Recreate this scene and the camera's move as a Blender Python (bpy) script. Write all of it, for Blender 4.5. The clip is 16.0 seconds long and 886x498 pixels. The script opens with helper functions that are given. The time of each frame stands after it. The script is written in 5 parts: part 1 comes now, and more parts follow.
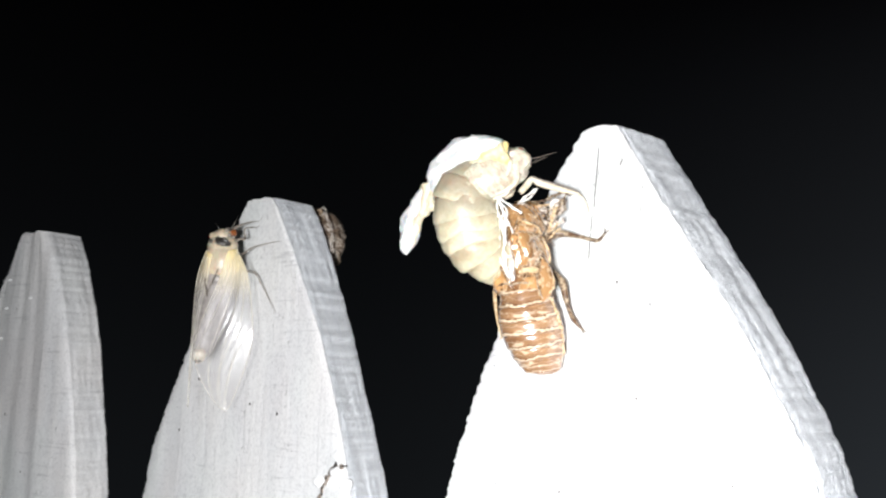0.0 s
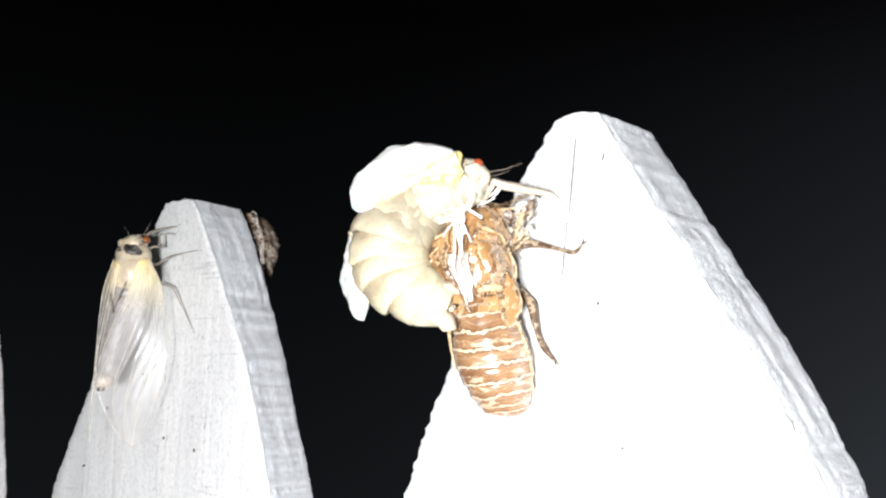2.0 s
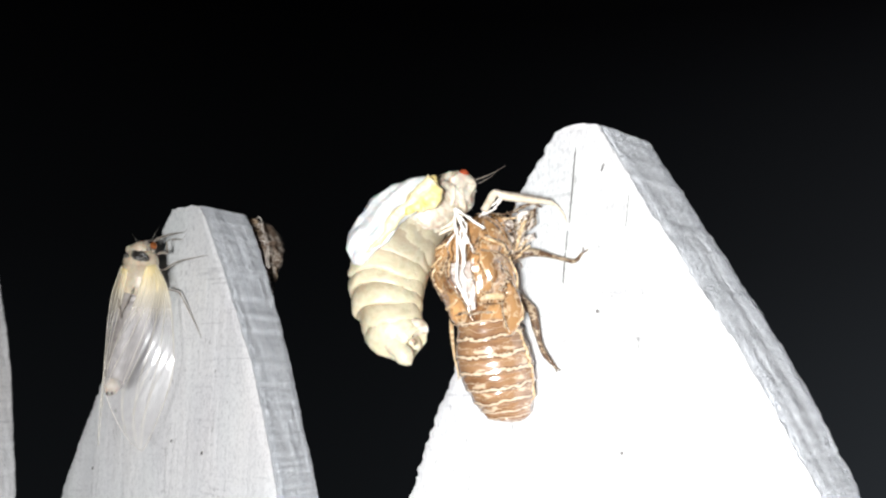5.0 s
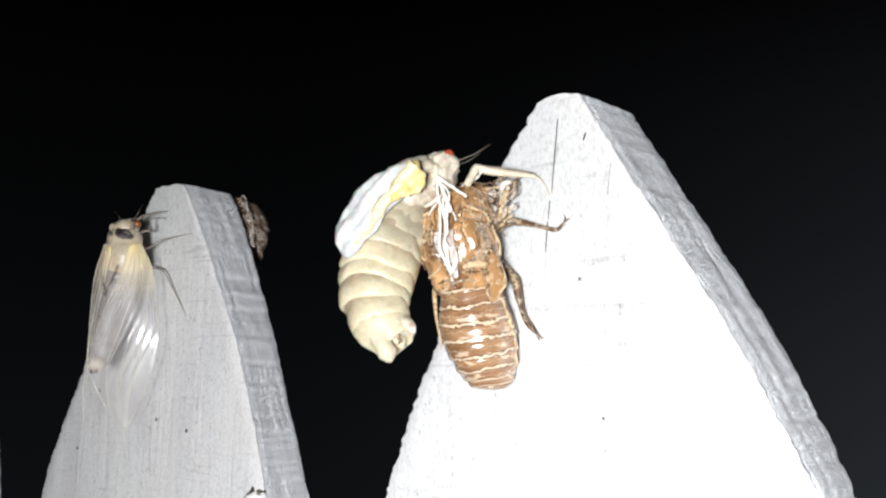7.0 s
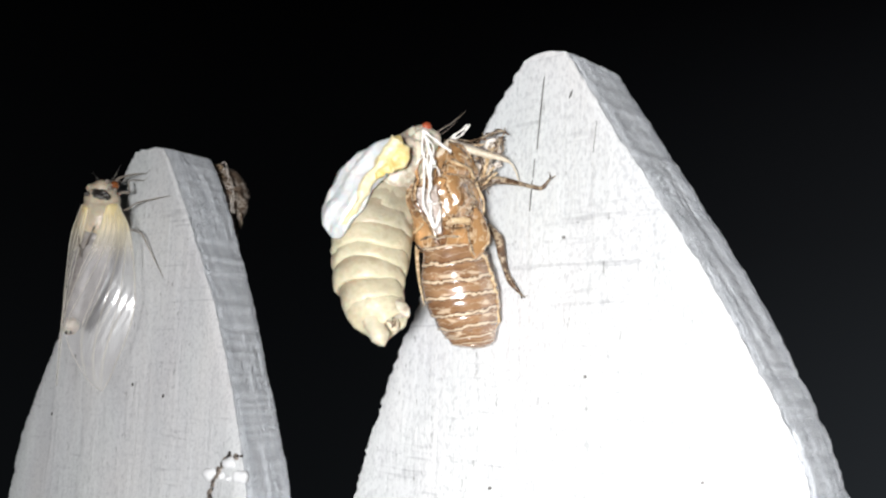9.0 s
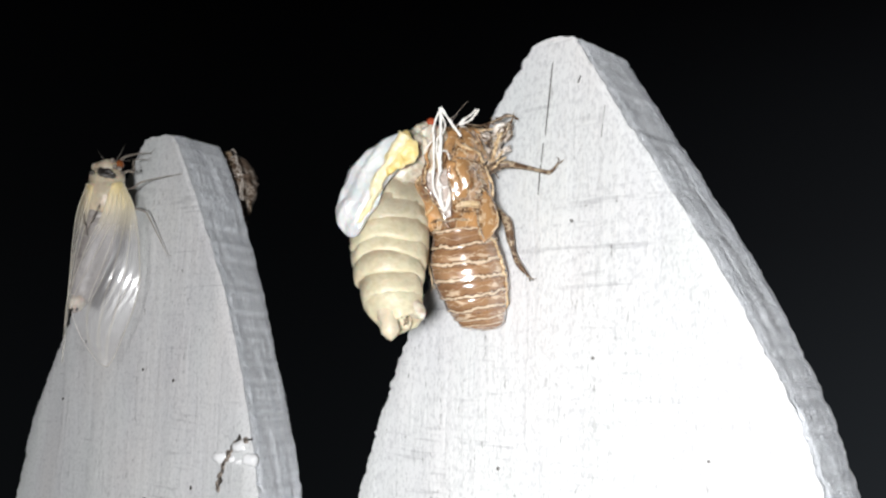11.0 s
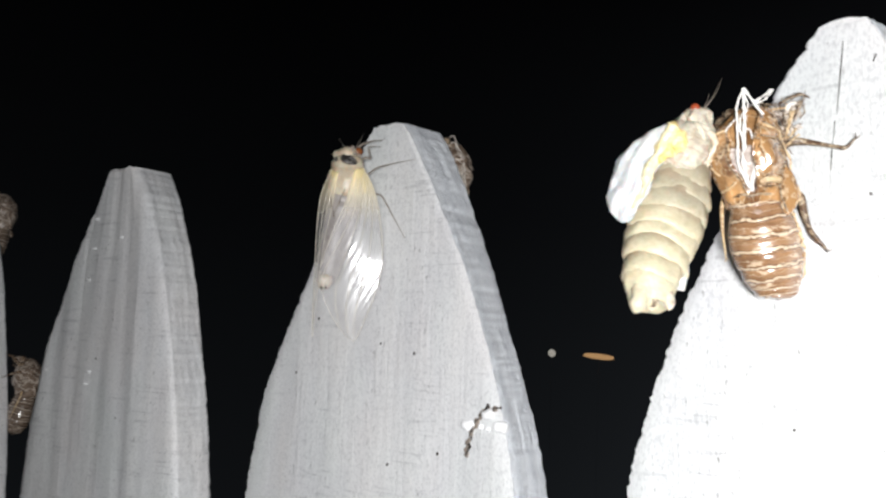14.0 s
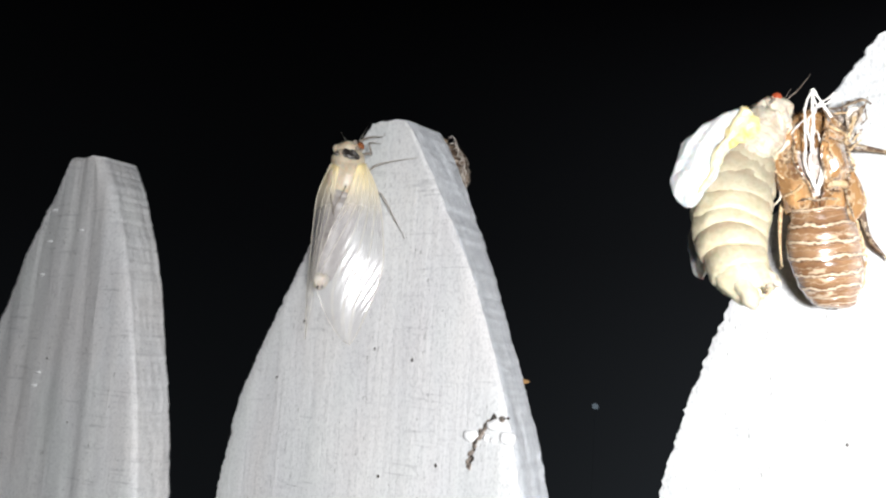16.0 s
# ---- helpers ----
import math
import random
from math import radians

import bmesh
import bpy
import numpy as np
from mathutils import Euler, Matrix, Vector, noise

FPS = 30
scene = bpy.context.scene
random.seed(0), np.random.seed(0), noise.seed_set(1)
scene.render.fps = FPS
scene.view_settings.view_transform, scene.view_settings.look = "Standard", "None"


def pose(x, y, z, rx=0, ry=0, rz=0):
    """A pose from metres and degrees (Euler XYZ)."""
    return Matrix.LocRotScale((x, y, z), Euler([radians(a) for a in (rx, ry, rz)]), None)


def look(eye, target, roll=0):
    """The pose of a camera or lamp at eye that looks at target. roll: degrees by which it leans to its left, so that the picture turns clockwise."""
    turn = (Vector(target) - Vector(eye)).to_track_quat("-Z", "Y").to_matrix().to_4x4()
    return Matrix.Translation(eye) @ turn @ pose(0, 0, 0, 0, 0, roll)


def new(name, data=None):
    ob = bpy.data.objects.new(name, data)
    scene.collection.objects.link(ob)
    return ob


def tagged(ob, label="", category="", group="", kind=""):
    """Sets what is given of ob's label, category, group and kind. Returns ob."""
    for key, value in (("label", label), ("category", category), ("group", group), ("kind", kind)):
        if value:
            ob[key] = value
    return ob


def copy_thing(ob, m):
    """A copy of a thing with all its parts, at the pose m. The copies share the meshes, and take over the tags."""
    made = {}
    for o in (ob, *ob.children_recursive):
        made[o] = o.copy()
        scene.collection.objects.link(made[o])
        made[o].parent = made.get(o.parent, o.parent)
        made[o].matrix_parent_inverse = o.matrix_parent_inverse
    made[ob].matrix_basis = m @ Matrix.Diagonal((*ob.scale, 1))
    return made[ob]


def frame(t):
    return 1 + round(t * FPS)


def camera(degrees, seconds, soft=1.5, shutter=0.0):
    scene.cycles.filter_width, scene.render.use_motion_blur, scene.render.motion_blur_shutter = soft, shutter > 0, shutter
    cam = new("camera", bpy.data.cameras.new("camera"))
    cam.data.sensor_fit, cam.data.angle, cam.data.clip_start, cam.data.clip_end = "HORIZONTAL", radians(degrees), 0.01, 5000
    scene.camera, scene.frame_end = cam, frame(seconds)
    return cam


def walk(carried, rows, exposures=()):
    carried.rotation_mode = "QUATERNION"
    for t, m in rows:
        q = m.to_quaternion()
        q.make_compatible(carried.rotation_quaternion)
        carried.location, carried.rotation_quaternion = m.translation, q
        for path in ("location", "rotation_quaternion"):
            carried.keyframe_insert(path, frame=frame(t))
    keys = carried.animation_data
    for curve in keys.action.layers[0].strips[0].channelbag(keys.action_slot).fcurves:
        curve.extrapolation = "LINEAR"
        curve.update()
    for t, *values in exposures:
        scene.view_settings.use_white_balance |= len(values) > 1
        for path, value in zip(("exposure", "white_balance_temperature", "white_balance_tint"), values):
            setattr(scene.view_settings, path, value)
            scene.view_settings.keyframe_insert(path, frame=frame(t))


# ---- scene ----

cam = camera(50.2, 16.0, soft=2.4, shutter=0.3)
# seconds, eye (m), heading left of the fence's square, upward tilt, lean
PATH = [
    (0.0, 0.09759, -0.12360, 1.08109, 48.736, 8.602, 1.853),
    (0.5, 0.09391, -0.11939, 1.08298, 48.378, 8.895, 1.801),
    (1.0, 0.09338, -0.11702, 1.08455, 47.982, 8.583, 1.334),
    (1.5, 0.08241, -0.11172, 1.08940, 48.409, 9.737, 1.670),
    (1.8, 0.07643, -0.10018, 1.08828, 47.282, 9.228, 2.205),
    (2.0, 0.07632, -0.10306, 1.08608, 45.838, 9.247, 1.806),
    (2.5, 0.07550, -0.10314, 1.08777, 45.674, 9.208, 1.564),
    (3.0, 0.07610, -0.10355, 1.08760, 45.603, 8.843, 1.550),
    (3.5, 0.07737, -0.10423, 1.08797, 45.901, 9.070, 1.560),
    (6.0, 0.07865, -0.10553, 1.08488, 46.000, 9.078, 1.609),
    (6.5, 0.07799, -0.10454, 1.08356, 45.139, 8.665, 1.558),
    (7.0, 0.07900, -0.10482, 1.08399, 45.200, 8.619, 1.361),
    (7.5, 0.07915, -0.10508, 1.08284, 45.136, 8.628, 1.443),
    (8.0, 0.07760, -0.10370, 1.08085, 43.969, 8.360, 1.793),
    (8.5, 0.07746, -0.10363, 1.08016, 43.835, 8.099, 2.045),
    (11.0, 0.07794, -0.10503, 1.07818, 44.232, 7.506, 2.260),
    (11.5, 0.07984, -0.10659, 1.07933, 45.108, 7.605, 1.891),
    (12.0, 0.08393, -0.11083, 1.07909, 47.188, 7.047, 1.542),
    (12.3, 0.08671, -0.11391, 1.08306, 48.638, 6.814, 0.609),
    (12.5, 0.08514, -0.11578, 1.08212, 48.903, 7.467, 1.062),
    (12.8, 0.08252, -0.12231, 1.08408, 48.968, 6.634, 0.811),
    (13.0, 0.08121, -0.12552, 1.08233, 49.480, 7.092, 0.825),
    (13.2, 0.07876, -0.12779, 1.08164, 49.343, 6.847, 1.237),
    (13.5, 0.07303, -0.12909, 1.07562, 49.049, 6.482, 1.518),
    (13.8, 0.06653, -0.13017, 1.07617, 50.044, 5.421, 1.442),
    (14.0, 0.06308, -0.13455, 1.07369, 49.593, 6.571, 2.332),
    (14.2, 0.06138, -0.13826, 1.07542, 49.608, 6.564, 2.777),
    (14.5, 0.05777, -0.13986, 1.07310, 48.599, 7.225, 3.751),
    (14.8, 0.05461, -0.14223, 1.07269, 47.837, 7.222, 3.671),
    (15.0, 0.05072, -0.14418, 1.06990, 46.439, 7.557, 4.069),
    (15.5, 0.04535, -0.14384, 1.06931, 45.420, 7.913, 3.857),
    (16.0, 0.04337, -0.14187, 1.06989, 44.754, 8.043, 4.012),
]


def aimed(x, y, z, yaw, pitch, roll):
    a, b = radians(yaw), radians(pitch)
    return look((x, y, z), (x - math.sin(a) * math.cos(b), y + math.cos(a) * math.cos(b), z + math.sin(b)), roll)


EXPOSURES = [(0.0, 0.6), (1.5, 0.6), (2.0, 0.82), (2.5, 0.42), (3.5, 0.42), (6.0, 0.4), (7.0, 0.23), (8.0, 0.05), (8.5, 0.03), (11.0, -0.12), (12.0, -0.20), (12.5, -0.12), (13.5, 0.10), (14.5, 0.38), (15.0, 0.50), (16.0, 0.48)]
walk(cam, [(row[0], aimed(*row[1:])) for row in PATH], EXPOSURES)

# ---- night sky and the hand torch ----
world = bpy.data.worlds.new("night")
scene.world = world
world.use_nodes = True
wn = world.node_tree.nodes
wl = world.node_tree.links
coord = wn.new("ShaderNodeTexCoord")
sep = wn.new("ShaderNodeSeparateXYZ")
ramp = wn.new("ShaderNodeValToRGB")
wl.new(coord.outputs["Generated"], sep.inputs[0])
lift = wn.new("ShaderNodeMapRange")
lift.inputs["From Min"].default_value, lift.inputs["From Max"].default_value = -0.15, 0.45
wl.new(sep.outputs["Z"], lift.inputs["Value"])
wl.new(lift.outputs[0], ramp.inputs[0])
middle = ramp.color_ramp.elements.new(0.5)
middle.color = (0.0029, 0.0032, 0.0037, 1)
ramp.color_ramp.elements[0].position, ramp.color_ramp.elements[0].color = 0.0, (0.0074, 0.0085, 0.0098, 1)
ramp.color_ramp.elements[2].position, ramp.color_ramp.elements[2].color = 0.9, (0.0005, 0.0005, 0.0006, 1)
wl.new(ramp.outputs[0], wn["Background"].inputs[0])
# lens glare round the bright boards, painted into the sky as lighter towards +x
side = wn.new("ShaderNodeMapRange")
side.interpolation_type = "SMOOTHSTEP"
side.inputs["From Min"].default_value, side.inputs["From Max"].default_value = -0.85, 0.15
side.inputs["To Min"].default_value, side.inputs["To Max"].default_value = 0.52, 4.3
wl.new(sep.outputs["X"], side.inputs["Value"])
wl.new(side.outputs[0], wn["Background"].inputs[1])

TORCH = (0.118, -0.179, 1.064)
spill = bpy.data.lights.new("torch_spill", "POINT")
spill.energy, spill.color, spill.shadow_soft_size = 2.8, (0.98, 0.985, 1.0), 0.014
lamp = new("torch_spill", spill)
lamp.matrix_basis = pose(*TORCH)
beam = bpy.data.lights.new("torch_beam", "SPOT")
beam.energy, beam.color, beam.shadow_soft_size = 1.15, (0.98, 0.985, 1.0), 0.014
beam.spot_size, beam.spot_blend = radians(79), 0.9
lamp = new("torch_beam", beam)
lamp.matrix_basis = look(TORCH, (-0.050, 0.0, 0.965))


# ---- materials ----
def material(name, colour, rough=0.5, **more):
    m = bpy.data.materials.new(name)
    m.use_nodes = True
    b = m.node_tree.nodes["Principled BSDF"]
    b.inputs["Base Color"].default_value = (*colour, 1)
    b.inputs["Roughness"].default_value = rough
    for key, value in more.items():
        b.inputs[key.replace("_", " ")].default_value = value
    return m


def node(m, kind, **values):
    n = m.node_tree.nodes.new("ShaderNode" + kind)
    for key, value in values.items():
        n.inputs[key.replace("_", " ")].default_value = value
    return n


def noise_tex(m, scale, size, detail=4.0, rough=0.6, shift=True):
    """Noise in the thing's own space; scale gives cycles a metre along each axis."""
    c = node(m, "TexCoord")
    mp = node(m, "Mapping")
    mp.inputs["Scale"].default_value = scale
    m.node_tree.links.new(c.outputs["Object"], mp.inputs["Vector"])
    if shift:
        info = node(m, "ObjectInfo")
        mul = m.node_tree.nodes.new("ShaderNodeMath")
        mul.operation = "MULTIPLY"
        mul.inputs[1].default_value = 7.0
        m.node_tree.links.new(info.outputs["Random"], mul.inputs[0])
        m.node_tree.links.new(mul.outputs[0], mp.inputs["Location"])
    n = node(m, "TexNoise", Scale=size, Detail=detail, Roughness=rough)
    m.node_tree.links.new(mp.outputs[0], n.inputs["Vector"])
    return n.outputs[0]


def ramped(m, fac, stops):
    r = node(m, "ValToRGB")
    while len(r.color_ramp.elements) < len(stops):
        r.color_ramp.elements.new(0.5)
    for e, (p, c) in zip(r.color_ramp.elements, stops):
        e.position, e.color = p, (*c, 1)
    m.node_tree.links.new(fac, r.inputs[0])
    return r.outputs[0]


def blend(m, a, b, fac, mode="MIX"):
    x = m.node_tree.nodes.new("ShaderNodeMix")
    x.data_type, x.blend_type = "RGBA", mode
    for socket, value in ((x.inputs[0], fac), (x.inputs[6], a), (x.inputs[7], b)):
        if isinstance(value, (int, float)):
            socket.default_value = value
        elif isinstance(value, tuple):
            socket.default_value = (*value, 1)
        else:
            m.node_tree.links.new(value, socket)
    return x.outputs[2]


def set_in(m, name, socket):
    m.node_tree.links.new(socket, m.node_tree.nodes["Principled BSDF"].inputs[name])


def bump(m, height, strength, distance):
    b = node(m, "Bump", Strength=strength, Distance=distance)
    m.node_tree.links.new(height, b.inputs["Height"])
    previous = m.node_tree.nodes["Principled BSDF"].inputs["Normal"]
    if previous.links:
        m.node_tree.links.new(previous.links[0].from_socket, b.inputs["Normal"])
    m.node_tree.links.new(b.outputs[0], previous)


def noise_on(m, scale, size, detail=4.0, rough=0.6):
    """Noise over a mapped face, whose map is in metres: across it and down it."""
    c = node(m, "TexCoord")
    mp = node(m, "Mapping")
    mp.inputs["Scale"].default_value = scale
    m.node_tree.links.new(c.outputs["UV"], mp.inputs["Vector"])
    n = node(m, "TexNoise", Scale=size, Detail=detail, Roughness=rough)
    m.node_tree.links.new(mp.outputs[0], n.inputs["Vector"])
    return n.outputs[0]


def painted_wood(name, light, grey, dark, wear, rough=1.0):
    """Thin white paint on sawn softwood: faint grain, broken saw lines and scattered dark ticks."""
    m = material(name, light, 0.62)
    grain = noise_tex(m, (1.0, 1.0, 0.05), 700, 5, 0.65)
    stain = noise_tex(m, (1.0, 1.0, 0.3), 60, 4, 0.6)
    saw = noise_tex(m, (0.05, 0.05, 1.0), 1100, 4, 0.65)
    ticks = noise_tex(m, (1.0, 1.0, 0.30), 1500, 3, 0.6)
    patch = noise_tex(m, (1.0, 1.0, 0.6), 110, 3, 0.6)
    mottle = noise_tex(m, (1.0, 1.0, 0.6), 2200, 3, 0.6)
    hue = noise_tex(m, (1.0, 1.0, 0.5), 45, 3, 0.5)
    white, black = (1, 1, 1), (0, 0, 0)
    base = ramped(m, stain, [(0.32, grey), (0.60, light)])
    base = blend(m, base, ramped(m, grain, [(0.34, grey), (0.54, light)]), wear)
    base = blend(m, base, ramped(m, hue, [(0.36, (1.0, 0.975, 0.965)), (0.50, white), (0.64, (0.975, 1.0, 0.985))]), 0.8, "MULTIPLY")
    some = ramped(m, patch, [(0.44, black), (0.60, white)])
    base = blend(m, base, ramped(m, mottle, [(0.36, (0.70, 0.70, 0.71)), (0.52, white)]), 0.62, "MULTIPLY")
    lines = ramped(m, saw, [(0.36, (0.60, 0.60, 0.61)), (0.42, white)])
    base = blend(m, base, blend(m, white, lines, some), 0.5, "MULTIPLY")
    specks = ramped(m, ticks, [(0.305, dark), (0.345, white)])
    base = blend(m, base, blend(m, white, specks, ramped(m, patch, [(0.40, (0.25,) * 3), (0.58, white)])), 0.75, "MULTIPLY")
    set_in(m, "Base Color", base)
    set_in(m, "Roughness", ramped(m, stain, [(0.3, (0.72,) * 3), (0.7, (0.5,) * 3)]))
    bump(m, grain, 0.35, 0.0004 * rough)
    bump(m, lines, 0.25, 0.0002)
    bump(m, specks, 0.4, 0.0002)
    bump(m, mottle, 0.35, 0.0002 * rough)
    bump(m, stain, 0.5, 0.0012)
    return m


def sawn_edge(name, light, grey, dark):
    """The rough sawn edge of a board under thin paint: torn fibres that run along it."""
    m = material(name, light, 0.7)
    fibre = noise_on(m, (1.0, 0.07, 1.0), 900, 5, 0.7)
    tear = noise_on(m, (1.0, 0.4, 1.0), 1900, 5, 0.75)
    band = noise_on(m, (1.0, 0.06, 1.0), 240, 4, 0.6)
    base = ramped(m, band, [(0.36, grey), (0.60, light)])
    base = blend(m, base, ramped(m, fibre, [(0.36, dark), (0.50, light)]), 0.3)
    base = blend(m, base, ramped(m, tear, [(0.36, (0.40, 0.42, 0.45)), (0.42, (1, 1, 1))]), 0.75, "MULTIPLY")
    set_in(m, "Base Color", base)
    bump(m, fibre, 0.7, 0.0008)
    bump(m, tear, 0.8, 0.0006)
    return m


PAINT = painted_wood("white_paint", (0.80, 0.80, 0.79), (0.70, 0.70, 0.71), (0.30, 0.29, 0.28), 0.14, 1.4)
# edge colours raised above the face paint: extra light on the sides, painted in
EDGE = sawn_edge("brightened_worn_edge_paint", (0.93, 0.95, 0.98), (0.84, 0.87, 0.91), (0.46, 0.49, 0.54))
BLISTER = material("fresh_paint_drip", (0.84, 0.84, 0.84), 0.12)
GRIME = material("grime", (0.045, 0.038, 0.032), 0.9)
SPECK = material("faded_speck", (0.16, 0.15, 0.14), 0.9)
BARK = material("bare_wood", (0.30, 0.25, 0.21), 0.8)


def chitin(name, dark, light, scale, rough, line=None, lines=0.0, flat=0.3, relief=1.0, **more):
    """Insect skin; line: the colour of thin wandering creases, lines: how strongly they show, flat: how level they run."""
    m = material(name, light, rough, **more)
    n = noise_tex(m, (1, 1, 1), scale, 5, 0.65)
    fine = noise_tex(m, (0.35, 0.35, 1.0), scale * 3.2, 4, 0.6)
    base = ramped(m, n, [(0.35, dark), (0.62, light)])
    base = blend(m, base, ramped(m, fine, [(0.36, dark), (0.55, light)]), 0.4)
    if line:
        wander = noise_tex(m, (flat, flat, 1.0), scale * 1.1, 4, 0.62)
        base = blend(m, base, line, blend(m, (0, 0, 0), ramped(m, wander, [(0.455, (0, 0, 0)), (0.485, (1, 1, 1)), (0.515, (1, 1, 1)), (0.545, (0, 0, 0))]), lines))
        bump(m, wander, 0.4 * relief, 0.0004)
    set_in(m, "Base Color", base)
    bump(m, fine, 0.35 * relief, 0.00025)
    bump(m, n, 0.35 * relief, 0.0005)
    return m


SHELL_DARK = chitin("dark_shell", (0.035, 0.018, 0.010), (0.15, 0.085, 0.045), 600, 0.3, (0.66, 0.54, 0.38), 0.55, 0.5)
SHELL_PALE = chitin("pale_shell_rim", (0.50, 0.33, 0.15), (0.78, 0.62, 0.40), 600, 0.4, (0.25, 0.11, 0.04), 0.6, 0.3)
PALE = chitin("pale_skin", (0.48, 0.415, 0.32), (0.70, 0.64, 0.53), 380, 0.38, (0.32, 0.22, 0.14), 0.45, 0.6, Subsurface_Weight=0.2, Subsurface_Scale=0.0012)
YELLOW = chitin("yellow_wing_root", (0.74, 0.52, 0.10), (0.75, 0.66, 0.40), 420, 0.4)
LIMB = chitin("pale_limb", (0.55, 0.45, 0.32), (0.80, 0.72, 0.58), 600, 0.35)
THREAD = material("white_thread", (0.86, 0.83, 0.78), 0.35)
MEMBRANE = chitin("white_lining", (0.30, 0.22, 0.17), (0.66, 0.58, 0.53), 520, 0.25, (0.84, 0.78, 0.74), 0.6, 0.8, 1.8)
TORN = chitin("torn_pale_skin", (0.52, 0.44, 0.36), (0.84, 0.78, 0.71), 500, 0.4, (0.10, 0.06, 0.04), 0.8, 0.7, 1.6)
STRIP = chitin("cream_wing_edge", (0.72, 0.58, 0.26), (0.78, 0.70, 0.48), 420, 0.35)
GREY_SKIN = chitin("grey_abdomen_skin", (0.16, 0.145, 0.14), (0.36, 0.33, 0.31), 380, 0.4)
THIN_LEG = chitin("thin_greyish_leg", (0.12, 0.095, 0.08), (0.34, 0.29, 0.24), 600, 0.4)
BROWN_EYE = material("brown_eye", (0.24, 0.075, 0.022), 0.15)
OLD_SHELL = chitin("dry_brown_shell", (0.09, 0.058, 0.040), (0.26, 0.19, 0.14), 420, 0.25, (0.75, 0.66, 0.56), 0.6, 0.5, 1.4, Coat_Weight=0.5)
RED = material("red_eye", (0.36, 0.07, 0.028), 0.2)
BLACK = chitin("black_patch", (0.008, 0.007, 0.006), (0.03, 0.025, 0.022), 700, 0.35, (0.5, 0.46, 0.40), 0.35, 0.5)


def mapped(m):
    """The two ways over a lofted skin: round it and along it."""
    c = node(m, "TexCoord")
    s = node(m, "SeparateXYZ")
    m.node_tree.links.new(c.outputs["UV"], s.inputs[0])
    return s.outputs["X"], s.outputs["Y"]


def maths(m, kind, a, b):
    n = m.node_tree.nodes.new("ShaderNodeMath")
    n.operation = kind
    for socket, value in zip(n.inputs, (a, b)):
        if isinstance(value, (int, float)):
            socket.default_value = value
        else:
            m.node_tree.links.new(value, socket)
    return n.outputs[0]


def banded_shell(name, dark, brown, light, pale):
    """One plate of a nymph's tail end: glossy brown, with a ragged pale hind rim and thin broken pale lines."""
    m = material(name, brown, 0.25, Coat_Weight=1.0, Coat_Roughness=0.2, Coat_IOR=1.8)
    _, along = mapped(m)
    big = noise_tex(m, (1, 1, 1), 260, 4, 0.6)
    ragged = noise_tex(m, (1, 1, 1), 900, 4, 0.65)
    fine = noise_tex(m, (0.35, 0.35, 1.2), 800, 4, 0.6)
    at = maths(m, "ADD", along, maths(m, "MULTIPLY", maths(m, "SUBTRACT", ragged, 0.5), 0.5))
    at = maths(m, "ADD", at, maths(m, "MULTIPLY", maths(m, "SUBTRACT", big, 0.5), 0.55))
    black, white = (0, 0, 0), (1, 1, 1)
    # two pale lines on each plate, the hind one broader, both with thin dark edges
    rim = ramped(m, at, [(0.28, black), (0.30, (0.6, 0.6, 0.6)), (0.315, (0.6, 0.6, 0.6)), (0.335, black), (0.74, black), (0.765, white), (0.88, white), (0.905, black)])
    line = ramped(m, at, [(0.66, black), (0.71, white), (0.92, white), (0.97, black)])
    base = ramped(m, big, [(0.36, brown), (0.62, light)])
    base = blend(m, base, ramped(m, fine, [(0.38, dark), (0.52, brown)]), 0.3)
    flecks = ramped(m, fine, [(0.585, (0, 0, 0)), (0.615, (1, 1, 1))])
    base = blend(m, base, pale, blend(m, (0, 0, 0), flecks, 0.75))
    base = blend(m, base, dark, blend(m, (0, 0, 0), line, 0.8))
    base = blend(m, base, pale, rim)
    set_in(m, "Base Color", base)
    bump(m, rim, 0.5, 0.00022)
    bump(m, fine, 0.3, 0.00016)
    bump(m, big, 0.3, 0.0004)
    return m


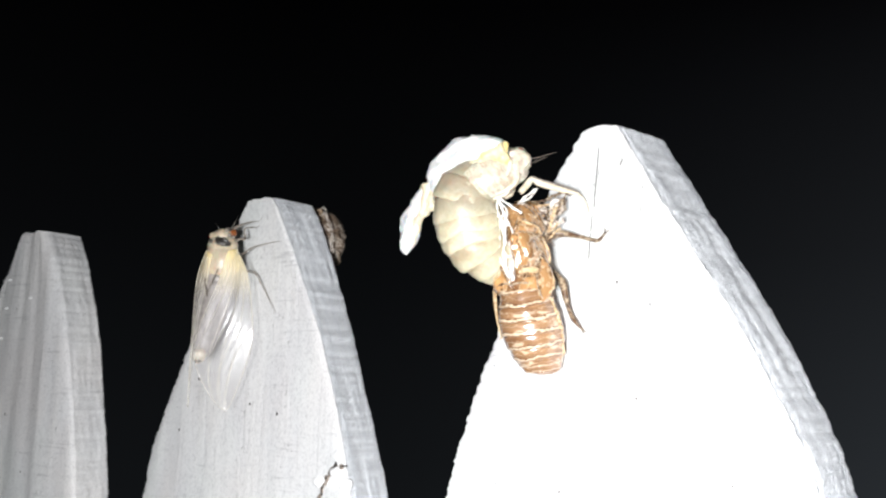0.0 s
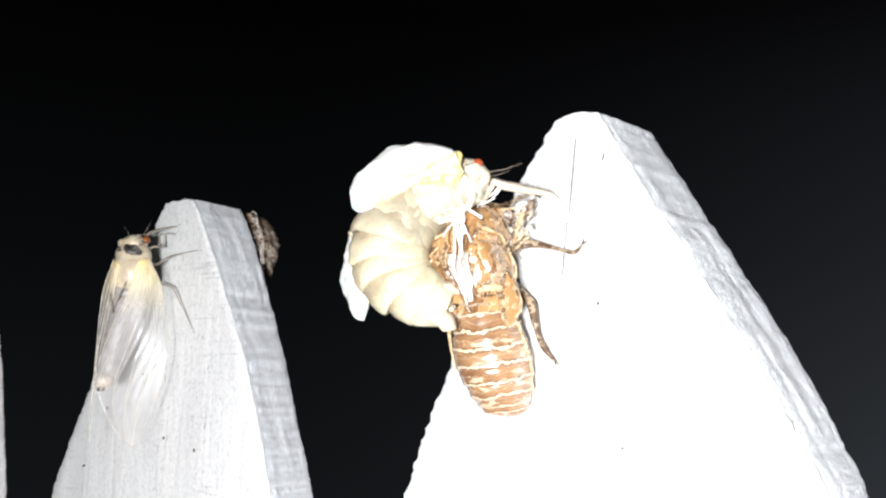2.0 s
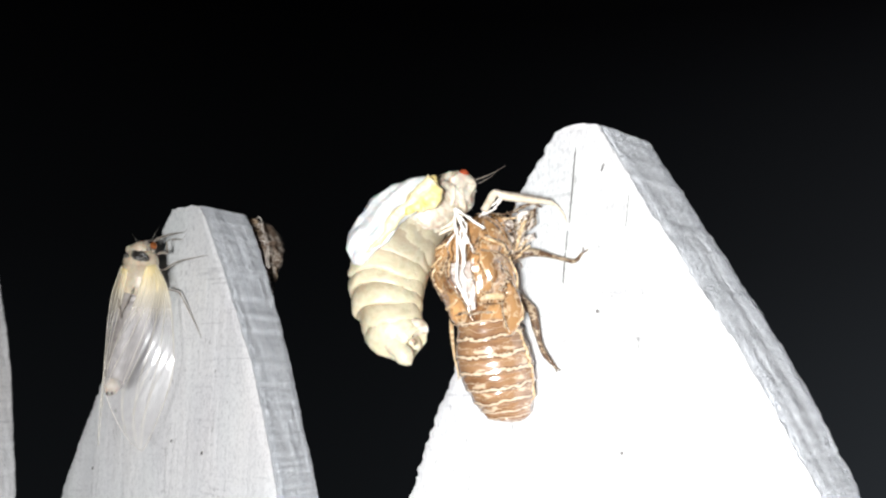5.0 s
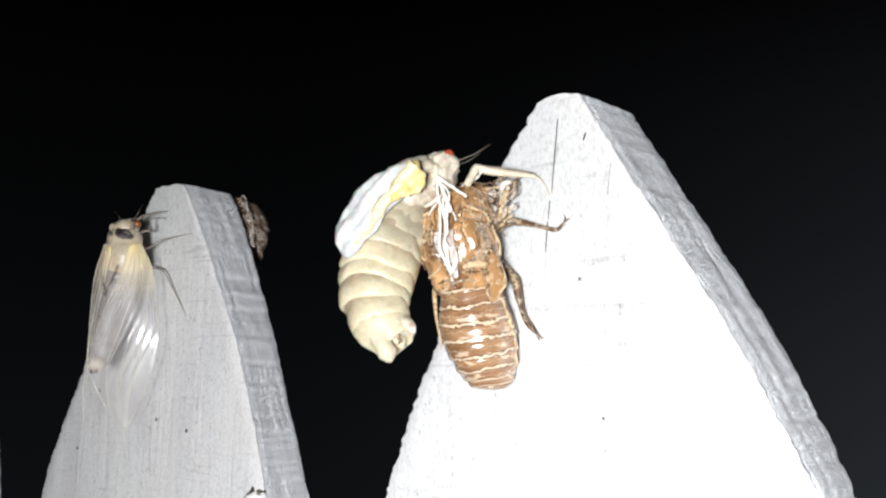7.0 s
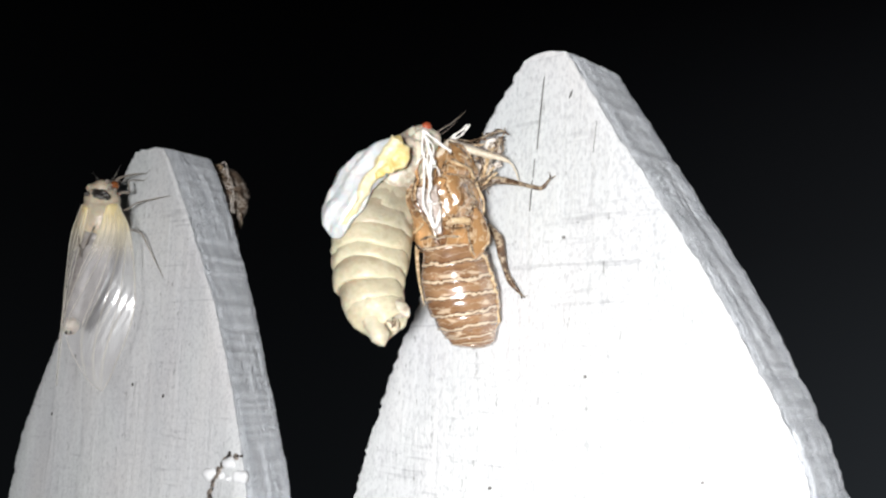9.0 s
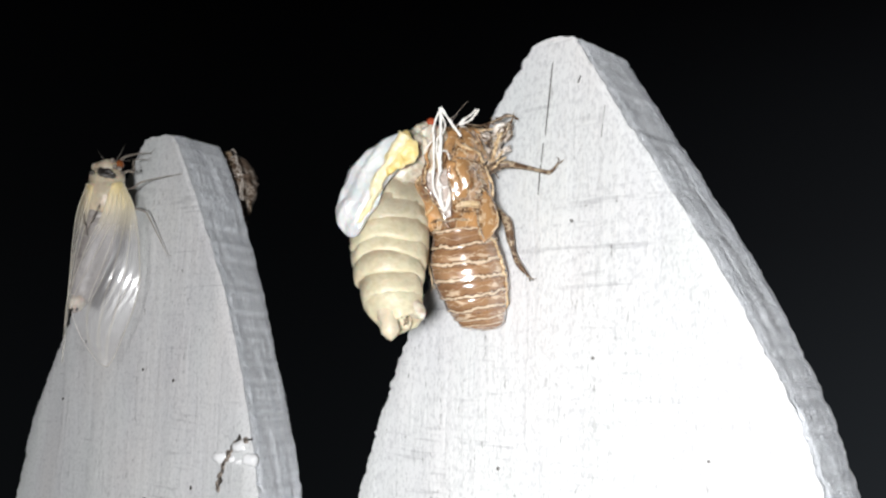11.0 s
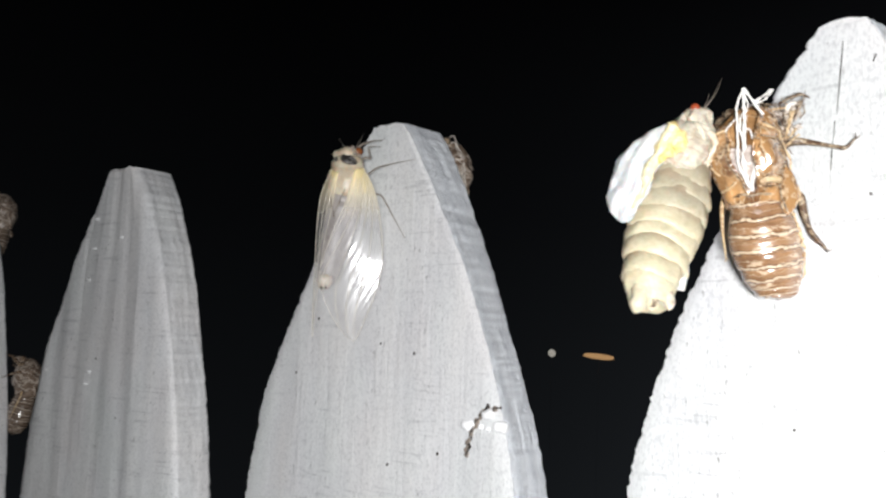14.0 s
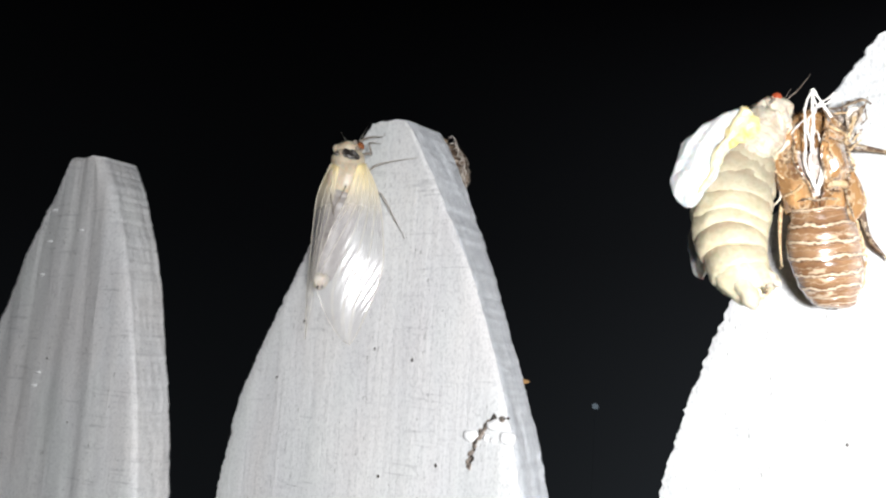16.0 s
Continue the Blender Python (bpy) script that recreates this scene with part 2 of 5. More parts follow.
def amber_shell(name, dark, light, pale):
    """The thin glossy plates of a nymph's thorax: amber with brown blotches, each edged by a fine dark and pale wrinkle."""
    m = material(name, light, 0.2, Coat_Weight=1.0, Coat_Roughness=0.1, Coat_IOR=1.8)
    big = noise_tex(m, (1, 1, 0.7), 240, 4, 0.55)
    small = noise_tex(m, (1, 1, 0.7), 620, 4, 0.6)
    white, black = (1, 1, 1), (0, 0, 0)
    base = ramped(m, big, [(0.36, dark), (0.46, tuple(0.8 * c for c in light)), (0.56, light), (0.68, tuple(1.5 * c for c in light))])
    edge = maths(m, "ADD", big, maths(m, "MULTIPLY", maths(m, "SUBTRACT", small, 0.5), 0.16))
    base = blend(m, base, tuple(0.35 * c for c in dark), blend(m, black, ramped(m, edge, [(0.405, black), (0.418, white), (0.426, white), (0.438, black)]), 0.6))
    base = blend(m, base, pale, blend(m, black, ramped(m, edge, [(0.434, black), (0.441, white), (0.448, white), (0.458, black)]), 0.45))
    base = blend(m, base, tuple(0.5 * c for c in dark), blend(m, black, ramped(m, small, [(0.595, black), (0.615, white), (0.626, white), (0.640, black)]), 0.45))
    base = blend(m, base, pale, blend(m, black, ramped(m, small, [(0.632, black), (0.66, white)]), 0.35))
    # dried wrinkles along the body, each a dark line beside a pale one
    wrinkle = noise_tex(m, (1.3, 1.3, 0.55), 330, 3, 0.5)
    some = ramped(m, small, [(0.44, black), (0.54, white)])
    base = blend(m, base, tuple(0.4 * c for c in dark), blend(m, black, blend(m, black, ramped(m, wrinkle, [(0.466, black), (0.476, white), (0.496, white), (0.506, black)]), some), 0.8))
    base = blend(m, base, pale, blend(m, black, blend(m, black, ramped(m, wrinkle, [(0.502, black), (0.512, white), (0.534, white), (0.546, black)]), some), 0.75))
    set_in(m, "Base Color", base)
    bump(m, wrinkle, 0.4, 0.0008)
    bump(m, small, 0.3, 0.0003)
    bump(m, edge, 0.35, 0.0008)
    return m


def soft_skin(name, front, rear, tint):
    """The skin of one soft tail segment: thin and greyish in front, cream towards its hind rim."""
    m = material(name, rear, 0.42, Subsurface_Weight=0.12, Subsurface_Scale=0.001)
    _, along = mapped(m)
    big = noise_tex(m, (1, 1, 1), 230, 4, 0.6)
    fine = noise_tex(m, (1, 1, 1.4), 1100, 4, 0.6)
    at = maths(m, "ADD", along, maths(m, "MULTIPLY", maths(m, "SUBTRACT", big, 0.5), 0.7))
    base = ramped(m, at, [(0.24, tint), (0.36, front), (0.72, rear), (0.90, rear), (1.0, tint)])
    base = blend(m, base, ramped(m, fine, [(0.34, (0.80, 0.78, 0.72)), (0.55, (1, 1, 1))]), 0.6, "MULTIPLY")
    set_in(m, "Base Color", base)
    bump(m, fine, 0.3, 0.00022)
    bump(m, big, 0.5, 0.0009)
    return m


def wet_wing(name):
    """A wing still folded small: white, damp, with a net of faint grey-blue veins pressed into it."""
    m = material(name, (0.76, 0.77, 0.78), 0.24, Coat_Weight=0.4, Subsurface_Weight=0.15, Subsurface_Scale=0.001)
    c = node(m, "TexCoord")
    mp = node(m, "Mapping")
    mp.inputs["Scale"].default_value = (1.0, 0.5, 0.6)
    m.node_tree.links.new(c.outputs["Object"], mp.inputs["Vector"])
    cells = node(m, "TexVoronoi", Scale=720)
    cells.feature = "DISTANCE_TO_EDGE"
    m.node_tree.links.new(mp.outputs[0], cells.inputs["Vector"])
    net = ramped(m, cells.outputs["Distance"], [(0.0, (0, 0, 0)), (0.16, (1, 1, 1))])
    big = noise_tex(m, (1, 1, 1), 220, 4, 0.6)
    base = ramped(m, big, [(0.34, (0.54, 0.55, 0.55)), (0.60, (0.72, 0.72, 0.70))])
    base = blend(m, base, blend(m, (0.68, 0.70, 0.74), (1, 1, 1), net), 0.32, "MULTIPLY")
    set_in(m, "Base Color", base)
    bump(m, net, 0.22, 0.0002)
    bump(m, big, 0.3, 0.0008)
    return m


SHELL_BAND = banded_shell("banded_shell", (0.060, 0.026, 0.012), (0.25, 0.126, 0.060), (0.40, 0.23, 0.12), (0.74, 0.58, 0.41))
AMBER = amber_shell("amber_shell", (0.17, 0.070, 0.026), (0.46, 0.25, 0.105), (0.78, 0.63, 0.43))
SOFT_FRONT = soft_skin("soft_grey_cream_skin", (0.35, 0.310, 0.225), (0.51, 0.46, 0.335), (0.34, 0.28, 0.20))
SOFT_REAR = soft_skin("soft_cream_skin", (0.47, 0.41, 0.285), (0.63, 0.565, 0.395), (0.38, 0.31, 0.21))
MOULTED = chitin("cream_moulted_skin", (0.46, 0.375, 0.27), (0.63, 0.54, 0.40), 380, 0.35, Subsurface_Weight=0.15, Subsurface_Scale=0.001)
CREAM = chitin("cream_lobe_skin", (0.54, 0.47, 0.34), (0.67, 0.595, 0.44), 420, 0.4, Subsurface_Weight=0.12, Subsurface_Scale=0.001)
WET_WING = wet_wing("wet_folded_wing")
OLD_BAND = banded_shell("dry_banded_shell", (0.04, 0.026, 0.018), (0.13, 0.085, 0.058), (0.24, 0.18, 0.13), (0.55, 0.46, 0.37))


def clear_wing():
    m = material("clear_wing", (0.72, 0.71, 0.70), 0.3)
    n = noise_tex(m, (1.0, 1.0, 0.4), 700, 3, 0.6)
    bump(m, n, 0.08, 0.0005)
    c = node(m, "TexCoord")
    along = node(m, "SeparateXYZ")
    m.node_tree.links.new(c.outputs["Object"], along.inputs[0])
    root = node(m, "MapRange", From_Min=-0.006, From_Max=0.011)
    m.node_tree.links.new(along.outputs["Z"], root.inputs["Value"])
    set_in(m, "Base Color", ramped(m, root.outputs[0], [(0.3, (0.42, 0.405, 0.405)), (0.7, (0.76, 0.68, 0.51)), (1.0, (0.82, 0.69, 0.36))]))
    set_in(m, "Alpha", ramped(m, root.outputs[0], [(0.1, (0.24,) * 3), (0.9, (0.55,) * 3)]))
    # the wet sheen of the film itself
    sheen = node(m, "BsdfAnisotropic", Color=(0.025, 0.025, 0.025, 1), Roughness=0.10)
    both = node(m, "AddShader")
    b = m.node_tree.nodes["Principled BSDF"]
    m.node_tree.links.new(b.inputs["Normal"].links[0].from_socket, sheen.inputs["Normal"])
    m.node_tree.links.new(b.outputs[0], both.inputs[0])
    m.node_tree.links.new(sheen.outputs[0], both.inputs[1])
    m.node_tree.links.new(both.outputs[0], m.node_tree.nodes["Material Output"].inputs["Surface"])
    return m


WING = clear_wing()
VEIN = material("pale_vein", (0.60, 0.555, 0.46), 0.22)


# ---- building helpers: all shapes below are given in millimetres ----
MM = 0.001


def part(name, bm, mats, parent=None, label="", smooth=True):
    me = bpy.data.meshes.new(name)
    bmesh.ops.recalc_face_normals(bm, faces=bm.faces)
    bm.to_mesh(me)
    bm.free()
    me.transform(Matrix.Scale(MM, 4))
    for m in (mats if isinstance(mats, (list, tuple)) else [mats]):
        me.materials.append(m)
    if smooth:
        me.polygons.foreach_set("use_smooth", [True] * len(me.polygons))
    ob = new(name, me)
    ob.parent = parent
    if label:
        tagged(ob, label)
    return ob


def empty(name, m):
    ob = new(name)
    ob.empty_display_size = 0.01
    ob.matrix_basis = m
    return ob


def ring_loft(bm, rings, closed=True, caps=(True, True), rims=()):
    """Skin between rings of equal count; faces next to the rings listed in rims take the second material."""
    rows = [[bm.verts.new(p) for p in ring] for ring in rings]
    n = len(rows[0])
    for i, (a, b) in enumerate(zip(rows, rows[1:])):
        for j in range(n if closed else n - 1):
            f = bm.faces.new((a[j], a[(j + 1) % n], b[(j + 1) % n], b[j]))
            f.material_index = 1 if i in rims else 0
    for want, row in zip(caps, (rows[0], rows[-1])):
        if want and closed:
            bm.faces.new(row)
    return rows


def ellipse(x, y, z, rx, ry, n=28, a0=0.0, a1=360.0, wob=0.0, seed=0.0):
    """A ring round z; angle 0 faces -y, towards the viewer, and grows to +x."""
    out = []
    full = abs(a1 - a0) >= 359.9
    for k in range(n):
        a = radians(a0 + (a1 - a0) * k / (n if full else n - 1))
        w = 1.0
        if wob:
            w += wob * noise.noise(Vector((math.sin(a) * 1.7 + seed, math.cos(a) * 1.7, z * 0.45)))
        out.append(Vector((x + rx * w * math.sin(a), y - ry * w * math.cos(a), z)))
    return out


def tube(bm, points, radii, n=8):
    """A round limb along points, its radius given point by point."""
    points = [Vector(p) for p in points]
    rings = []
    side = None
    for i, p in enumerate(points):
        d = (points[min(i + 1, len(points) - 1)] - points[max(i - 1, 0)]).normalized()
        side = d.orthogonal().normalized() if side is None else (side - d * side.dot(d)).normalized()
        up = d.cross(side)
        rings.append([p + (side * math.cos(k * math.tau / n) + up * math.sin(k * math.tau / n)) * radii[i] for k in range(n)])
    ring_loft(bm, rings)


def ball(bm, c, r, u=14, v=9):
    m = Matrix.Translation(c) @ Matrix.Diagonal((*r, 1))
    bmesh.ops.create_uvsphere(bm, u_segments=u, v_segments=v, radius=1, matrix=m)


def spline(points, n):
    """n points evenly along a smooth curve through points of any dimension."""
    p = np.array(points, float)
    p = np.vstack((2 * p[0] - p[1], p, 2 * p[-1] - p[-2]))
    out = []
    for i in range(1, len(p) - 2):
        for k in range(12):
            t = k / 12
            a, b, c, d = p[i - 1], p[i], p[i + 1], p[i + 2]
            out.append(0.5 * (2 * b + (c - a) * t + (2 * a - 5 * b + 4 * c - d) * t * t + (3 * b - a - 3 * c + d) * t ** 3))
    out.append(p[-2])
    out = np.array(out)
    run = np.concatenate(([0], np.cumsum(np.linalg.norm(np.diff(out, axis=0), axis=1))))
    s = np.linspace(0, run[-1], n)
    return np.stack([np.interp(s, run, out[:, k]) for k in range(p.shape[1])], axis=1)


# ---- ground ----
def ground():
    soil = material("dark_grass", (0.03, 0.045, 0.02), 0.95)
    n = noise_tex(soil, (1, 1, 1), 35, 6, 0.7, False)
    set_in(soil, "Base Color", ramped(soil, n, [(0.35, (0.014, 0.018, 0.008)), (0.65, (0.035, 0.05, 0.02))]))
    bump(soil, n, 1.0, 0.03)
    bm = bmesh.new()
    bmesh.ops.create_grid(bm, x_segments=200, y_segments=200, size=400000)
    for v in bm.verts:
        v.co *= (v.co.length / 400000) ** 2
        v.co.z = -0.16 * max(0.0, v.co.length - 1500)
    ob = part("ground", bm, soil)
    tagged(ob, "dark night lawn that slopes away behind the fence", "ground", kind="structure")


ground()


# ---- the picket fence ----
LEFT_A = [(0, 5.0), (7.6, 11.6), (25, 20.0), (47, 31.2), (59, 36.0), (70, 39.4), (88, 43.4), (110, 44.5)]
RIGHT_A = [(0, 2.4), (12.7, 10.6), (25.7, 19.3), (39, 27.8), (52, 34.7), (61, 37.8), (72, 41.2), (90, 44.2), (110, 45.0)]
INSET_A = [(0, 0), (20, 0.0), (35, 0.5), (50, 1.3), (75, 1.2), (100, 0.5)]
LEFT_B = [(0, 4.8), (2, 6.6), (10, 11.8), (29, 22.8), (52, 36.4), (68, 44.4), (90, 49.2), (110, 51.0)]
RIGHT_B = [(0, 5.5), (5, 9.2), (11, 13.2), (19, 17.8), (36, 27.6), (47, 32.3), (58, 36.8), (71, 41.0), (85, 44.0), (105, 47.0)]
INSET_B = [(0, 0), (12, 0.6), (25, 2.0), (38, 3.0), (50, 3.6), (65, 3.4), (78, 2.4), (105, 0.5)]
LEFT_C = [(0, 6.6), (3, 8.4), (12.4, 14.2), (30.7, 25.6), (59, 38.4), (85, 46.0), (110, 48.0)]
RIGHT_C = [(0, 6.8), (9, 12.9), (24, 20.0), (38, 25.3), (59, 31.0), (80, 36.0), (101, 39.5), (125, 41.5)]
THICK = 14.5


def picket(parent, m, seed, ridges, left_side, right_side, height, inset=((0, 0), (100, 0)), round_edge=False):
    """One pointed board: origin at the middle of its top, face towards -y; its sides as depth below the top and half width; inset: how far the right side leans in towards the back."""
    rows = list(np.arange(0, 120, 0.6)) + list(np.arange(120, height, 40.0)) + [height]
    cols, side = 44, 18
    bm = bmesh.new()
    layer = bm.loops.layers.uv.new("edge")
    grid = []
    for d in rows:
        jag = 0.5 if d < 130 else 0.0
        left = -np.interp(d, *zip(*left_side)) + 1.5 * jag * noise.noise(Vector((seed, d * 0.9, 3.1))) + 0.6 * jag * noise.noise(Vector((seed, d * 2.3, 5.0)))
        right = np.interp(d, *zip(*right_side)) + 0.6 * jag * noise.noise(Vector((seed + 9, d * 0.5, 1.2))) + 0.5 * jag * noise.noise(Vector((seed + 9, d * 1.4, 4.2))) + 0.45 * jag * noise.noise(Vector((seed + 9, d * 3.1, 6.2)))
        loop = []
        for k in range(cols + 1):
            f = k / cols
            x = left + (right - left) * f
            y = 1.2 * ridges * noise.noise(Vector((x * 0.09 + seed * 3, d * 0.008, seed))) + 0.14 * ridges * noise.noise(Vector((x * 0.45, d * 0.02, seed + 4)))
            y += 0.45 * max(0.0, 1 - min(f, 1 - f) * cols / 1.2)
            if round_edge:
                # growth rings arch over the face, and its right side is planed round
                arch = x * (1 + 14 / (d + 12)) + 0.02 * d
                y += 0.6 * noise.noise(Vector((arch * 0.13, d * 0.016, seed + 7))) + 0.18 * noise.noise(Vector((arch * 0.5, d * 0.02, seed + 8)))
                y += 2.2 * max(0.0, (f - 0.80) / 0.20) ** 2
            z = -d
            if d == 0:
                z += 0.6 * noise.noise(Vector((x * 0.4, seed, 2.0))) - 0.12 * (left + right) / 2
            loop.append(Vector((x, y, z)))
        last = loop[-1].y
        # a torn groove follows the corner of the face
        tuck = 0.0 if round_edge or d > 120 else 0.25 + 0.9 * max(0.0, noise.noise(Vector((d * 0.55, seed, 8.0))))
        for k in range(1, side + 1):
            y = last + (THICK - last) * k / side
            bow = 0.30 * noise.noise(Vector((y * 0.35, d * 0.03, seed + 20))) + 0.22 * noise.noise(Vector((y * 0.9, d * 0.12, seed + 30))) + 0.16 * noise.noise(Vector((y * 2.2, d * 0.35, seed + 40)))
            loop.append(Vector((right - np.interp(d, *zip(*inset)) * k / side - tuck * (k == 1) + (bow if k < side else bow - 0.3), y, -d)))
        loop.append(Vector((left + 0.4, THICK, -d)))
        for k in range(6, 0, -1):
            loop.append(Vector((left, THICK * k / 7, -d)))
        grid.append([bm.verts.new(p) for p in loop])
    n = len(grid[0])
    for a, b in zip(grid, grid[1:]):
        for j in range(n):
            f = bm.faces.new((a[j], b[j], b[(j + 1) % n], a[(j + 1) % n]))
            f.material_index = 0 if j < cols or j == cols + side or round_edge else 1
            for loop in f.loops:
                loop[layer].uv = (loop.vert.co.y * MM + seed, loop.vert.co.z * MM)
    bm.faces.new(grid[0]).material_index = 1
    bm.faces.new(list(reversed(grid[-1])))
    for e in bm.edges:
        if not round_edge and len({f.material_index for f in e.link_faces}) > 1 or any(len(f.verts) > 4 for f in e.link_faces):
            e.smooth = False
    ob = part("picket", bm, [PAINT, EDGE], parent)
    ob.matrix_basis = m
    return ob


def flat_bit(name, parent, x, z, points, mat, label, lift=0.12):
    """A sliver of dirt or a split lying on a board's face: an outline in x and z, slightly proud."""
    bm = bmesh.new()
    a = [bm.verts.new((x + px, 0.25, z + pz)) for px, pz in points]
    b = [bm.verts.new((x + px * 0.8, -lift - 0.12, z + pz * 0.8)) for px, pz in points]
    bm.faces.new(b)
    for i in range(len(a)):
        bm.faces.new((a[i], a[(i + 1) % len(a)], b[(i + 1) % len(a)], b[i]))
    return part(name, bm, mat, parent, label)


FENCE = tagged(empty("picket_fence", pose(0, 0, 0)), "weathered white painted wooden picket fence with pointed tops", "fence")
BOARD_A = picket(FENCE, pose(-0.0030, 0.0005, 1.1270), 1.3, 0.25, LEFT_A, RIGHT_A, 1127.0, INSET_A)
BOARD_B = picket(FENCE, pose(-0.1217, 0.0026, 1.1305, 0, 0, 6), 4.7, 0.3, LEFT_B, RIGHT_B, 1130.5, INSET_B)
BOARD_C = picket(FENCE, pose(-0.2376, -0.0179, 1.1310, 0, 0, 10), 8.2, 0.28, LEFT_C, RIGHT_C, 1131.0, round_edge=True)
picket(FENCE, pose(-0.3553, -0.0418, 1.1290, 0, 0, 10), 12.6, 0.8, LEFT_C, RIGHT_C, 1129.0, round_edge=True)


def marks():
    """Specks, splits and paint drips that the boards carry."""
    for x, z, r in ((3.0, -27.0, 0.26), (7.0, -46.0, 0.24), (-9.0, -62.0, 0.26), (14.0, -70.0, 0.24), (24.0, -58.0, 0.2)):
        pts = [(r * (0.55 + 0.45 * random.random()) * math.cos(k * 0.9), 1.3 * r * (0.6 + 0.4 * random.random()) * math.sin(k * 0.9)) for k in range(7)]
        flat_bit("dirt_speck", BOARD_A, x, z, pts, SPECK, "dark speck of dirt")
    for x, z, w, h, lean in ((-1.5, -8.6, 0.08, 6.2, 0.6), (-2.9, -20.5, 0.06, 2.6, 0.2), (8.0, -13.5, 0.05, 2.6, 0.3), (-2.5, -16.6, 0.04, 1.6, 0.15), (3.8, -6.8, 0.04, 0.6, 0.3)):
        flat_bit("split", BOARD_A, x, z, [(lean - w * 0.3, h), (lean + w * 0.3, h), (w, 0.4), (-lean + w * 0.2, -h), (-lean - w * 0.2, -h), (-w, -0.2)], GRIME, "thin dark split in the wood", 0.02)
    for x, z, r in ((13.5, -56.0, 0.4), (2.0, -54.0, 0.3), (-22.0, -48.0, 0.35), (-30.0, -62.0, 0.3), (22.0, -78.0, 0.4), (6.0, -82.0, 0.3), (-8.0, -40.0, 0.25)):
        pts = [(r * (0.5 + 0.5 * random.random()) * math.cos(k * 0.9), 1.5 * r * (0.6 + 0.4 * random.random()) * math.sin(k * 0.9)) for k in range(7)]
        flat_bit("dirt_speck", BOARD_B, x, z, pts, GRIME, "dark speck of dirt")
    for (x, z), rx, rz in zip([(36.6, -68.4), (40.1, -70.8), (31.0, -71.1), (34.9, -71.2), (36.9, -71.5)], (1.9, 1.7, 1.9, 0.55, 0.6), (1.2, 1.5, 1.3, 0.6, 0.5)):
        bm = bmesh.new()
        ball(bm, (x, 0.1, z), (rx, 1.2, rz), 20, 12)
        for v in bm.verts:
            # lifted at its edge along the split
            v.co.y += 0.25 * (v.co.x - x)
            v.co += 0.45 * noise.noise_vector(v.co * 0.6) * Vector((1, 0.5, 1))
        part("paint_drip", bm, BLISTER, BOARD_B, "glossy white blister of paint")
    split = spline([(40.0, -66.7), (38.6, -66.9), (36.1, -67.3), (34.0, -69.2), (32.4, -71.8), (31.4, -74.5), (30.6, -77.9)], 60)
    bm = bmesh.new()
    tube(bm, [Vector((x, 0.05, z)) + 0.3 * noise.noise_vector(Vector((x, z, 0)) * 0.9) for x, z in split], [0.2 + 0.12 * math.sin(k * 1.7) for k in range(60)], 6)
    part("split", bm, GRIME, BOARD_B, "dark split in the paint")
    for x, z in spline([(38.6, -66.9), (36.1, -67.3), (34.0, -69.2), (32.4, -71.8), (31.4, -74.5), (30.6, -77.9)], 34):
        r = 0.45 + 0.55 * random.random()
        pts = [(r * (0.5 + 0.6 * random.random()) * math.cos(k * 0.9), 1.3 * r * (0.5 + 0.6 * random.random()) * math.sin(k * 0.9)) for k in range(7)]
        flat_bit("bare_crumb", BOARD_B, x + 0.5 * random.uniform(-1, 1), z + 0.3 * random.uniform(-1, 1), pts, BARK if random.random() < 0.7 else GRIME, "dark bare wood where the paint has split", 0.05)
    for x, z in [(-12.1, -16.1), (-12.5, -26.0), (-14.4, -36.3), (-36.9, -66.7), (-9.7, -66.4), (3.2, -23.0), (-11.4, -70.4)]:
        w = 1.5 + 1.2 * random.random()
        flat_bit("paint_ridge", BOARD_C, x, z, [(-w, -0.15), (-0.4 * w, -0.42), (0.5 * w, -0.32), (w, 0.08), (0.4 * w, 0.4), (-0.6 * w, 0.3)], BLISTER, "short raised ridge of white paint", 0.45)
    for x, z, r in ((-14.0, -36.0, 0.4), (-6.0, -62.0, 0.35), (8.0, -80.0, 0.35)):
        pts = [(r * (0.5 + 0.5 * random.random()) * math.cos(k * 0.9), 1.2 * r * (0.6 + 0.4 * random.random()) * math.sin(k * 0.9)) for k in range(7)]
        flat_bit("dirt_speck", BOARD_C, x, z, pts, GRIME, "dark speck of dirt")


marks()


# ---- empty nymph shells ----
def limb(name, parent, points, radii, mat, label="", claws=True):
    bm = bmesh.new()
    fine = spline(points, 5 * len(points))
    at = np.linspace(0, 1, len(points))
    radii_fine = np.interp(np.linspace(0, 1, len(fine)), at, radii)
    tube(bm, fine, radii_fine, 8)
    if claws:
        p, d = Vector(fine[-1]), (Vector(fine[-1]) - Vector(fine[-3])).normalized()
        side = d.orthogonal().normalized()
        for k in (-1, 1):
            tube(bm, [p - d * 0.2, p + d * 0.5 + side * 0.35 * k, p + d * 0.6 + side * 0.8 * k + Vector((0, 0, 0.3))], [radii[-1] * 0.8, radii[-1] * 0.55, 0.03], 6)
    return part(name, bm, mat, parent, label)


